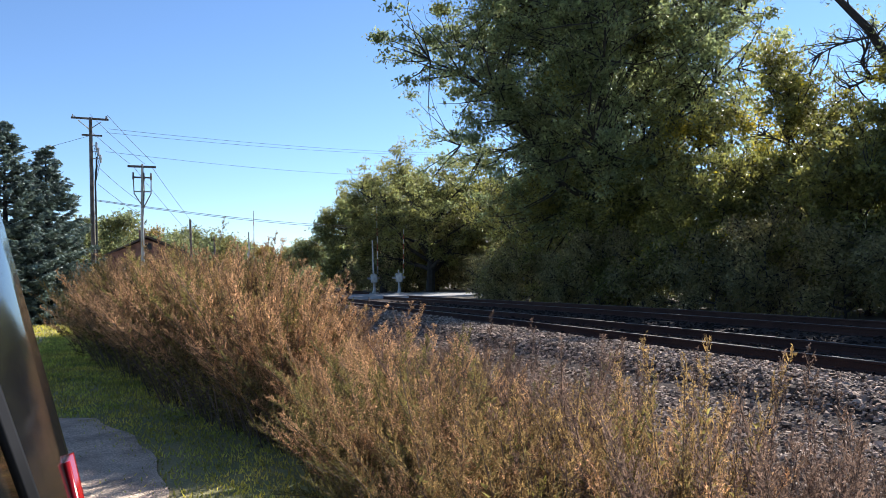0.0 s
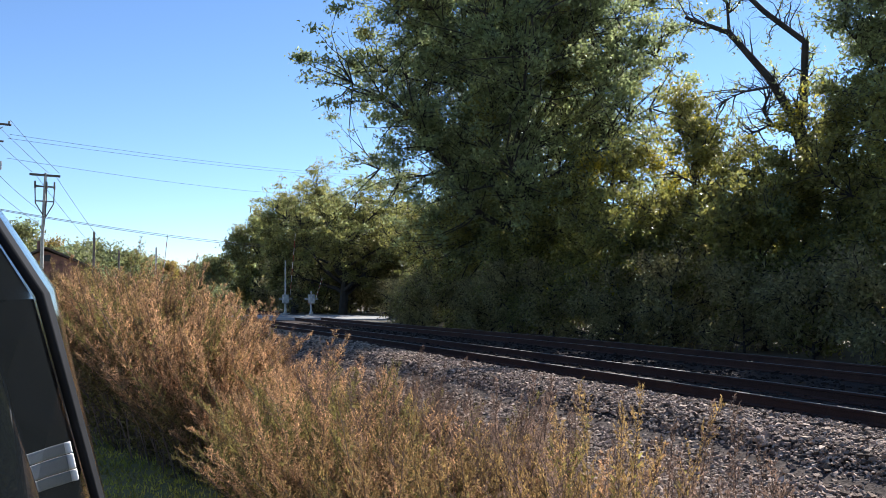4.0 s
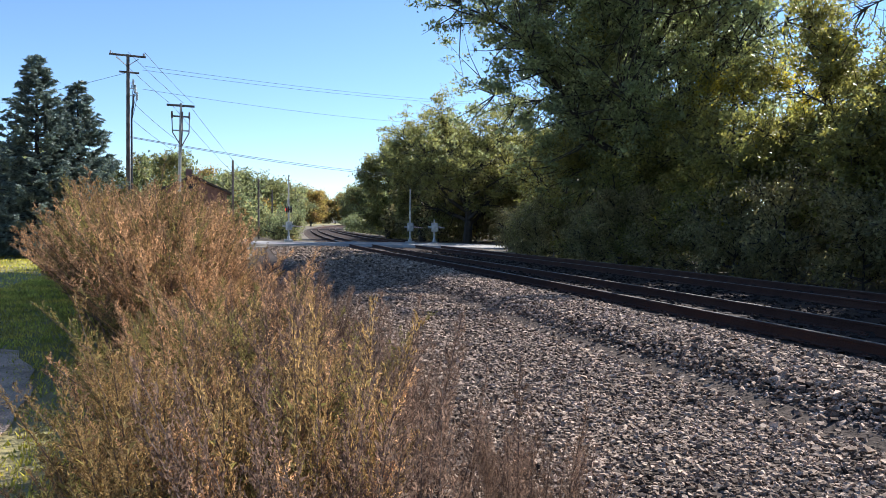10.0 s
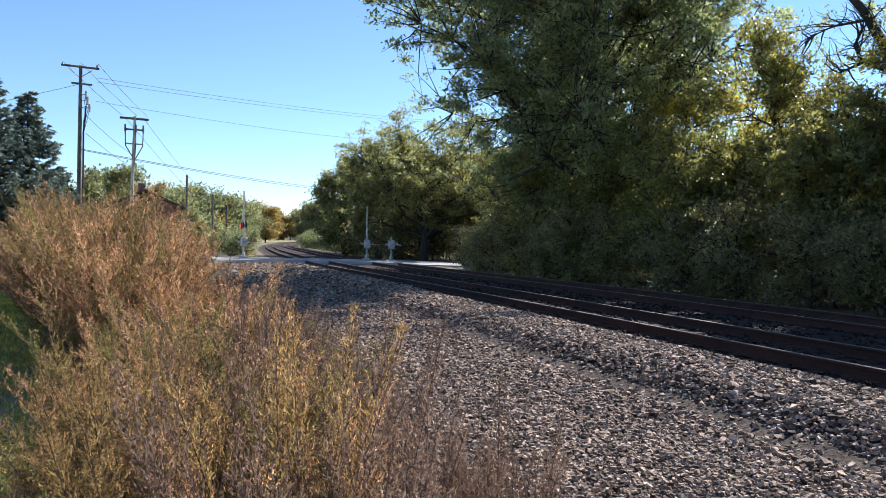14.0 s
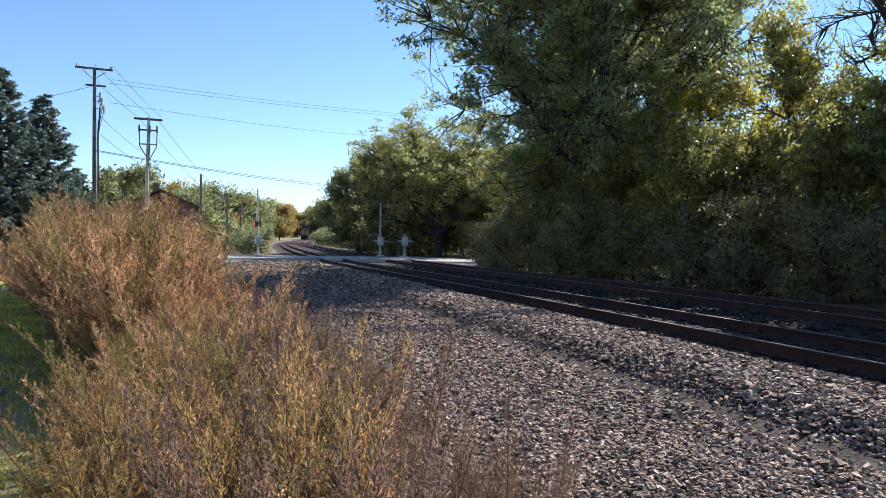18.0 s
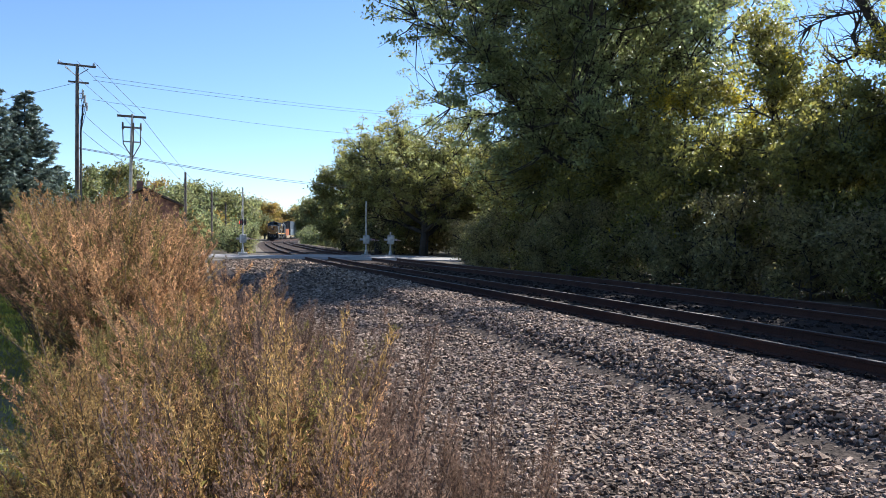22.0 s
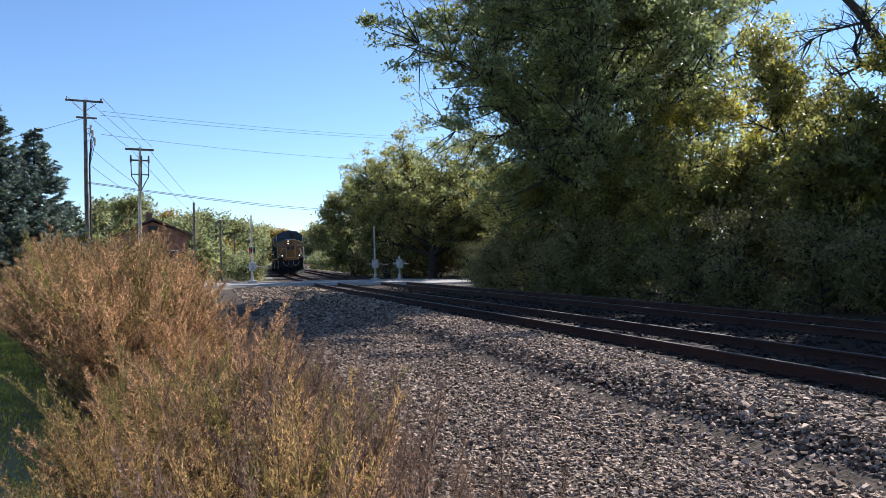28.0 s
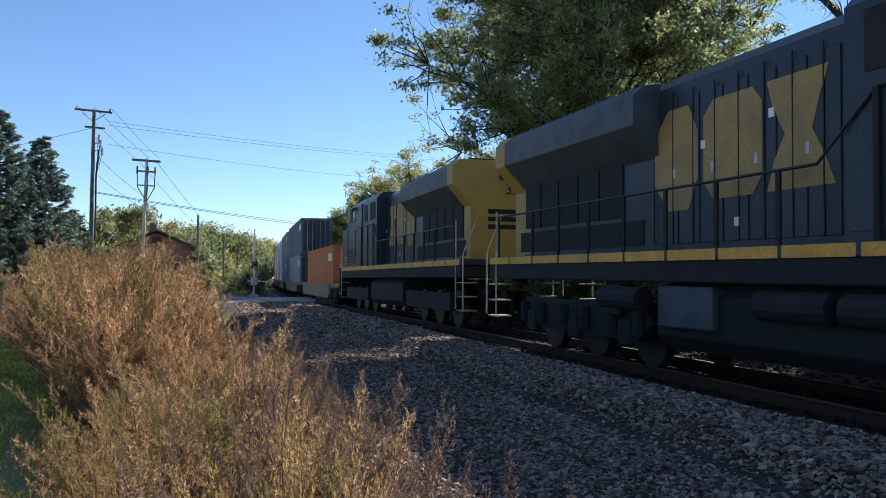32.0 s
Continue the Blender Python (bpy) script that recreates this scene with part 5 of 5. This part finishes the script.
    for side in (-1, 1):
        x0, x1 = sorted((side * 1.046, side * 1.054))
        for outline in shapes:
            part("painted_mark", prism(outline, "x", x0, x1), M_DECAL, t, "faded yellow painted mark")
        xa, xb = sorted((side * 1.046, side * 1.06))
        for k in range(9):
            part("door_seam", box(xa, xb, 10.08 + 0.555 * k, 10.10 + 0.555 * k, 2.0, 4.3), M_UNDER, hood)
        for y, z in ((11.55, 3.55), (13.1, 3.35), (9.98, 3.1), (12.3, 2.2)):
            part("notice_plate", box(xa, xb + 0.002, y, y + 0.11, z, z + 0.12), M_CWHITE, hood, "small white notice plate")
    for x0, x1, ya in ((-0.42, -0.06, 1.425), (0.06, 0.40, 1.375)):
        part("painted_mark", box(x0, x1, ya, ya + 0.02, 2.78, 3.12), M_BLUE, t, "dark blue painted mark")
    lettering("road_number", number, 0.60, facing((-1.512, 4.4, 3.3), (0, -1, 0), (0, 0, 1)), M_CWHITE, t, "white number")
    lettering("road_number", number[1:], 0.42, facing((-0.35, 20.67, 3.75), (-1, 0, 0), (0, 0, 1)), M_DIGIT, t, "black number")
    # face of the nose
    for s in (-1, 1):
        right = Vector((1.05, s * 0.55, 0)).normalized() if s > 0 else Vector((1.05, -0.55, 0)).normalized()
        m = facing(Vector((s * 1.0, 1.4 + 0.55 * 0.55 / 1.05 + 0.02, 3.24)), right, (0, 0.03, 1))
        bm = bmesh.new()
        add_box(bm, -0.33, 0.33, -0.13, 0.13, -0.02, 0.04, 0.015, m)
        nb = part("number_board", bm, M_BLACK, t)
        bm = bmesh.new()
        add_box(bm, -0.29, 0.29, -0.09, 0.09, 0.04, 0.045, 0, m)
        part("number_panel", bm, M_BOARD, nb)
        lettering("number", number, 0.19, m @ Matrix.Translation((0, 0, 0.05)), M_DIGIT, nb)
        # ditch lights
        dl = part("ditch_light", box(s * 1.0 - 0.16, s * 1.0 + 0.16, 1.0, 1.4, 1.95, 2.3, 0.03), M_BLACK, t)
        part("lens", cyl((s * 1.0, 0.96, 2.12), (s * 1.0, 1.02, 2.12), 0.072, 16), M_HEAD, dl, "lit headlight")
        # handrails and steps
        hr = bmesh.new()
        add_tube(hr, [(s * 1.45, 1.0, 0.6), (s * 1.45, 1.0, 2.0), (s * 1.0, 1.05, 2.9), (s * 0.5, 1.05, 2.95)], 0.022, 6)
        add_tube(hr, [(s * 1.5, 1.75, 0.6), (s * 1.5, 1.75, 2.9)], 0.02, 6)
        add_tube(hr, [(s * 0.5, 1.05, 1.9), (s * 0.5, 1.05, 2.95)], 0.022, 6)
        part("handrail", hr, M_HAND, t)
        for k in range(4):
            part("step", box(min(s * 1.05, s * 1.48), max(s * 1.05, s * 1.48), 1.15, 1.65, 0.5 + 0.34 * k, 0.53 + 0.34 * k), M_HAND, t)
        wr = bmesh.new()
        rail = [(s * 1.49, 9.4, 3.48), (s * 1.49, 10.3, 2.78), (s * 1.49, 20.6, 2.78)]
        add_tube(wr, [(s * 1.5, 5.7, 3.52), (s * 1.53, 5.8, 3.52), *rail], 0.022, 5)
        part("walkway_rail", wr, M_BLACK, t)
        for y in [6.9, 8.2, 9.4] + [10.96 + 1.28 * i for i in range(7)] + [20.6]:
            part("stanchion", box(s * 1.5 - 0.018, s * 1.5 + 0.018, y - 0.04, y + 0.04, 1.7, 3.48 if y < 9.6 else 2.78), M_UNDER, t)
        eh = bmesh.new()
        add_tube(eh, [(s * 1.5, 20.75, 0.6), (s * 1.5, 20.75, 2.9)], 0.022, 6)
        add_tube(eh, [(s * 1.5, 21.4, 0.6), (s * 1.5, 21.4, 2.0), (s * 1.1, 21.4, 2.9)], 0.022, 6)
        part("handrail", eh, M_HAND, t)
        for k in range(3):
            part("step", box(min(s * 1.05, s * 1.48), max(s * 1.05, s * 1.48), 20.8, 21.3, 0.55 + 0.36 * k, 0.58 + 0.36 * k), M_HAND, t)
    hl = part("headlight_housing", box(-0.42, -0.12, 1.36, 1.46, 3.28, 3.86, 0.02), M_BLACK, t)
    for z in (3.42, 3.7):
        part("lens", cyl((-0.27, 1.33, z), (-0.27, 1.38, z), 0.078, 16), M_HEAD, hl, "lit headlight")
    dr = part("nose_door", box(0.0, 0.62, 1.39, 1.43, 1.95, 3.75, 0.01), M_LYEL, t)
    part("door_window", box(0.14, 0.42, 1.375, 1.392, 3.2, 3.55, 0.03), M_GLASSDK, dr)
    part("notice_plate", box(0.06, 0.3, 1.383, 1.392, 2.62, 2.8), M_REDP, dr)
    part("end_platform", box(-1.5, 1.5, 0.75, 1.95, 1.72, 1.9, 0.02), M_UNDER, t)
    part("anticlimber", box(-0.9, 0.9, 0.62, 0.8, 1.62, 1.92, 0.03), M_LYEL, t)
    part("pilot", prism([(-1.5, 1.05), (-0.55, 0.65), (0.55, 0.65), (1.5, 1.05), (1.5, 1.3), (-1.5, 1.3)], "z", 0.85, 1.72), M_UNDER, t)
    bm = bmesh.new()
    lo = [bm.verts.new(p) for p in ((-1.5, 0.75, 0.14), (-0.4, 0.2, 0.14), (0.4, 0.2, 0.14), (1.5, 0.75, 0.14), (1.5, 1.05, 0.9), (0.4, 0.62, 0.9), (-0.4, 0.62, 0.9), (-1.5, 1.05, 0.9))]
    for q in ((0, 1, 6, 7), (1, 2, 5, 6), (2, 3, 4, 5)):
        bm.faces.new([lo[i] for i in q])
    bmesh.ops.solidify(bm, geom=bm.faces[:], thickness=0.04)
    plow = part("plow", bm, M_UNDER, t, "grimy black snow plow")
    bm = bmesh.new()
    bm.faces.new([bm.verts.new(p) for p in ((0.5, 0.235, 0.15), (1.48, 0.725, 0.15), (1.48, 0.86, 0.52), (0.9, 0.55, 0.42))])
    bmesh.ops.solidify(bm, geom=bm.faces[:], thickness=0.01)
    part("wear_plate", bm, M_PLOW, plow, "bare steel wear plate")
    cp = bmesh.new()
    add_box(cp, -0.14, 0.14, 0.05, 0.75, 0.82, 1.06, 0.03)
    add_box(cp, -0.2, 0.2, 0.0, 0.2, 0.76, 1.1, 0.04)
    part("coupler", cp, M_UNDER, t)
    for s in (-1, 1):
        ho = bmesh.new()
        add_tube(ho, [(s * 0.95, 0.6, 1.5), (s * 0.75, 0.45, 1.15), (s * 0.5, 0.42, 1.0), (s * 0.3, 0.45, 1.2), (s * 0.22, 0.6, 1.6)], 0.035, 6)
        part("air_hose", ho, M_HOSE, t, "grey hanging hose")
    for o in t.children_recursive:
        for vert in o.data.vertices:
            vert.co.z *= 1.084 if vert.co.z < 1.9 else (2.06 + (vert.co.z - 1.9) * 1.1) / vert.co.z
    return t


def corrugated(y0, y1, z0, z1, half=1.2, depth=0.035, pitch=0.28):
    """A container body with ribbed sides, in one piece."""
    n = int((y1 - y0 - 0.4) / pitch)
    right = [(half, y0), (half, y0 + 0.2)]
    for i in range(n):
        y = y0 + 0.2 + pitch * i
        right += [(half - depth, y + 0.06), (half - depth, y + 0.16), (half, y + 0.22)]
    right += [(half, y1)]
    return prism(right + [(-a, b) for a, b in right[::-1]], "z", z0, z1)


def make_stack_car(low, high, label, high_len=16.1, doors=None):
    """A well car with a container, and a second one on it."""
    t = thing("well_car", label, "railway wagon", group="container wagons")
    L = 20.4
    for s in (-1, 1):
        part("side_sill", prism([(3.0, 0.55), (3.6, 0.38), (16.8, 0.38), (17.4, 0.55), (17.4, 1.15), (3.0, 1.15)], "x", min(s * 1.28, s * 1.5), max(s * 1.28, s * 1.5), 0.01), M_SILL, t)
    part("end_platform", box(-1.35, 1.35, 0.7, 3.0, 1.0, 1.2, 0.02), M_SILL, t)
    part("end_platform", box(-1.35, 1.35, 17.4, 19.7, 1.0, 1.2, 0.02), M_SILL, t)
    part("floor", box(-1.28, 1.28, 3.0, 17.4, 0.4, 0.5), M_UNDER, t)
    truck(t, 1.2, (0, 1.75), 0.44)
    truck(t, 17.4, (0, 1.75), 0.44)
    part("coupler", box(-0.1, 0.1, 0, 0.7, 0.8, 1.0), M_UNDER, t)
    part("coupler", box(-0.1, 0.1, 19.7, 20.4, 0.8, 1.0), M_UNDER, t)
    for mat, z, ln in ((low, 0.52, 13.6), (high, 3.42, high_len)):
        if not mat:
            continue
        y0 = L / 2 - ln / 2
        c = part("container", corrugated(y0, y0 + ln, z, z + 2.88), mat, t)
        part("top_rail", prism([(-1.22, z + 2.88), (1.22, z + 2.88), (1.22, z + 2.91), (-1.22, z + 2.91)], "y", y0, y0 + ln), mat, c)
        for s in (-1, 1):
            d = part("end_door", box(min(s * 0.02, s * 1.05), max(s * 0.02, s * 1.05), y0 - 0.03, y0, z + 0.2, z + 2.7), doors or mat, c)
            for x in (0.3, 0.7):
                part("lock_rod", cyl((s * x, y0 - 0.05, z + 0.2), (s * x, y0 - 0.05, z + 2.7), 0.02, 5), M_GALV, c)
        part("placard", box(-1.206, -1.2, y0 + 0.5, y0 + 2.2, z + 2.0, z + 2.45), M_CWHITE if mat is not M_CWHITE else M_CGREY, c)
    return t


LEAD = make_locomotive("5424", "blue and yellow diesel locomotive, faded and grimy, lamps lit")
SECOND = make_locomotive("0372", "blue and yellow diesel locomotive coupled backwards")
STACKS = [make_stack_car(M_ORANGE, None, "well wagon with a single orange container"), make_stack_car(M_CGREY, M_CSLATE, "well wagon with grey and slate containers", doors=M_CDARK),
          make_stack_car(M_CGREY, M_CGREY, "well wagon with two grey containers"), make_stack_car(M_CWHITE, M_CWHITE, "well wagon with two white containers")]
for _ in range(7):
    STACKS.append(copy_thing(STACKS[3], Matrix()))


# ---- the parked car ----
M_CARPAINT = material("black_car_paint", (0.012, 0.012, 0.013), 0.12, 0, 0.1, 2, 10, 0)
M_CARGLASS = material("tinted_glass", (0.01, 0.012, 0.013), 0.03, 0, 0.05, 2, 10, 0)
M_TRIM = material("grey_trim", (0.02, 0.02, 0.022), 0.8, 0.0, 0.1, 3, 30, 0, spec=0.1)
M_TAIL = material("red_tail_lens", (0.42, 0.012, 0.012), 0.15, 0, 0.1, 3, 20, 0)
M_CHROME = material("chrome_strip", (0.75, 0.76, 0.78), 0.12, 1.0, 0.05, 3, 20, 0)
M_STICKER = material("white_sticker", (0.8, 0.8, 0.8), 0.5, 0, 0.05, 3, 20, 0)


def build_car():
    t = thing("parked_car", "black sport utility car with tinted windows, parked on the driveway", "car", pose(-10.45, 0.965, -0.13, 0, 0, -20))

    def section(y):
        """Half outline (inset from the side, height) at a place along the car; 0 is the rear end."""
        k = -y
        rear = max(0.0, 1 - k / 0.45) ** 2
        hood = smooth(2.9, 3.7, k)
        top = 2.05 - 0.03 * rear - 0.8 * hood
        inset = 0.08 * rear
        if hood > 0.5:
            return [(0.16, 0.3), (0.03, 0.45), (0.0, 0.9), (0.005, 1.05), (0.03, 1.12), (0.1, top - 0.06), (0.28, top - 0.03), (0.60, top), (0.94, top + 0.02)]
        return [(0.16 + inset, 0.3), (0.03 + inset, 0.45), (0.0 + inset, 0.9), (0.005 + inset, 1.25), (0.02 + inset * 1.05, 1.44), (0.10 + inset * 1.2, 1.80), (0.22 + inset * 1.3, top - 0.05), (0.55, top), (0.94, top + 0.02)]

    ys = [0, -0.06, -0.15, -0.3, -0.5, -0.9, -1.4, -2.0, -2.6, -2.9, -3.2, -3.5, -3.8, -4.2, -4.55, -4.7]
    verts, faces = [], []
    for y in ys:
        s = section(y)
        ring = [(-u, y, z) for u, z in s] + [(-1.88 + u, y, z) for u, z in s[::-1][1:]]
        verts += ring
    n = 17
    for j in range(len(ys) - 1):
        for i in range(n - 1):
            a = j * n + i
            faces.append((a, a + n, a + n + 1, a + 1))
        faces.append((j * n, j * n + n - 1, (j + 1) * n + n - 1, (j + 1) * n))
    faces += [tuple(range(n)), tuple(range((len(ys) - 1) * n, len(ys) * n))[::-1]]
    me = mesh_from("body", verts, faces, M_CARPAINT, True)
    body = part("body", me, None, t)

    def on_side(y, z, out=0.004):
        s = section(y)
        for (u0, z0), (u1, z1) in zip(s, s[1:]):
            if z0 <= z <= z1:
                return (-(u0 + (u1 - u0) * (z - z0) / (z1 - z0)) + out, y, z)
        return (-s[-1][0], y, z)

    def panel(name, ya, yb, za, zb, mat, out, label="", parent=t, slant=0.0):
        k = 5
        vs = [on_side(ya + (yb - ya) * i / k + slant * j / k, za + (zb - za) * j / k, out) for j in range(k + 1) for i in range(k + 1)]
        fs = [(j * (k + 1) + i, j * (k + 1) + i + 1, (j + 1) * (k + 1) + i + 1, (j + 1) * (k + 1) + i) for j in range(k) for i in range(k)]
        me = mesh_from(name, vs, fs, mat, True)
        bm = bmesh.new()
        bm.from_mesh(me)
        bmesh.ops.recalc_face_normals(bm, faces=bm.faces)
        bmesh.ops.solidify(bm, geom=bm.faces[:], thickness=0.006)
        return part(name, bm, mat, parent, label)

    glass = panel("quarter_window", -0.95, -0.22, 1.52, 1.86, M_CARGLASS, 0.004, "tinted glass", slant=-0.09)
    for k, (za, zb) in enumerate(((1.655, 1.663), (1.664, 1.675), (1.676, 1.684))):
        panel("sticker", -0.2875 - 0.001 * k, -0.2845 - 0.001 * k, za, zb, M_STICKER, 0.007, "white sticker", glass)
    panel("window_trim", -0.22, -0.195, 1.50, 1.87, M_TRIM, 0.012, "black edge trim of the window", slant=-0.09)
    panel("chrome_edge", -0.95, -0.19, 1.508, 1.516, M_CHROME, 0.010, "bright strip under the window")
    panel("window_trim", -1.04, -0.95, 1.47, 1.86, M_TRIM, 0.012, "dark pillar", slant=-0.05)
    panel("rear_door_window", -1.75, -1.05, 1.50, 1.86, M_CARGLASS, 0.004, "tinted glass")
    panel("front_door_window", -2.6, -1.85, 1.47, 1.84, M_CARGLASS, 0.004, "tinted glass", slant=0.05)
    panel("tail_lamp", -0.05, 0.0, 0.95, 1.52, M_TAIL, 0.006, "red tail lamp")
    panel("fuel_door", -0.62, -0.46, 0.98, 1.16, M_CARPAINT, 0.005)
    panel("bumper", -0.4, 0.0, 0.35, 0.62, M_TRIM, 0.02)
    for y in (-0.95, -3.75):
        for x in (-0.12, -1.76):
            w = part("wheel", cyl((x - 0.11, y, 0.36), (x + 0.11, y, 0.36), 0.37, 24), M_RUBBER, t)
            part("rim", cyl((x - 0.115, y, 0.36), (x + 0.118, y, 0.36), 0.22, 16), M_GALV, w)


build_car()


# ---- what moves ----
SPEED, LEAD_END = 24.5, -2.4
ARC = [(-200.0, -200.0)]
for _i in range(1, 1500):
    _y = -200.0 + _i
    ARC.append((ARC[-1][0] + math.hypot(1, track_x(_y) - track_x(_y - 1)), _y))
ARC_S, ARC_Y = np.array([a for a, _ in ARC]), np.array([b for _, b in ARC])


def on_track(s):
    y = float(np.interp(s, ARC_S, ARC_Y))
    return Vector((track_x(y), y, rail_z(y)))


def vehicle_pose(s, length, turned=False):
    a, b = on_track(s + 0.2 * length), on_track(s + 0.8 * length)
    d = (b - a).normalized()
    o = a - d * 0.2 * length
    ang = math.atan2(-d.x, d.y)
    m = Matrix.Translation(o) @ Matrix.Rotation(ang, 4, "Z") @ Matrix.Rotation(math.asin(d.z), 4, "X")
    return m @ Matrix.Translation((0, length, 0)) @ Matrix.Rotation(math.pi, 4, "Z") if turned else m


GATE_TURN = {0: [(0.0, 83), (1.0, 82), (2.0, 74), (3.0, 66), (5.5, 44), (6.0, 38), (7.0, 16), (8.0, 3), (9.0, 0), (32.0, 0)],
             1: [(0.0, 83), (1.0, 82), (2.0, 74), (3.0, 66), (5.5, 44), (6.0, 38), (7.0, 16), (8.0, 3), (9.0, 0), (32.0, 0)],
             2: [(0.0, 70), (1.0, 62), (2.0, 50), (3.0, 36), (5.5, 8), (6.0, 4), (7.0, 0), (9.0, 0), (32.0, 0)]}


def lead_place(t):
    """Where along the line the lead locomotive's front is; it gains speed a little as it comes."""
    late = max(0.0, 27.5 - t)
    return LEAD_END + SPEED * (32 - t) - (0.35 * late * late if late < 7.5 else 0.35 * 56.25 + 5.25 * (late - 7.5))


def motions():
    times = [0.5 * i for i in range(65)]
    offset = 0.0
    for ob, length, turned in [(LEAD, 22.3, False), (SECOND, 22.3, True)] + [(c, 20.4, False) for c in STACKS]:
        walk(ob, [(t, vehicle_pose(lead_place(t) + offset, length, turned)) for t in times])
        offset += length
    for k, g in enumerate(GATES):
        walk(g, [(t, pose(0, 0.35, 1.4, 0, -a, 0)) for t, a in GATE_TURN[k]])


motions()
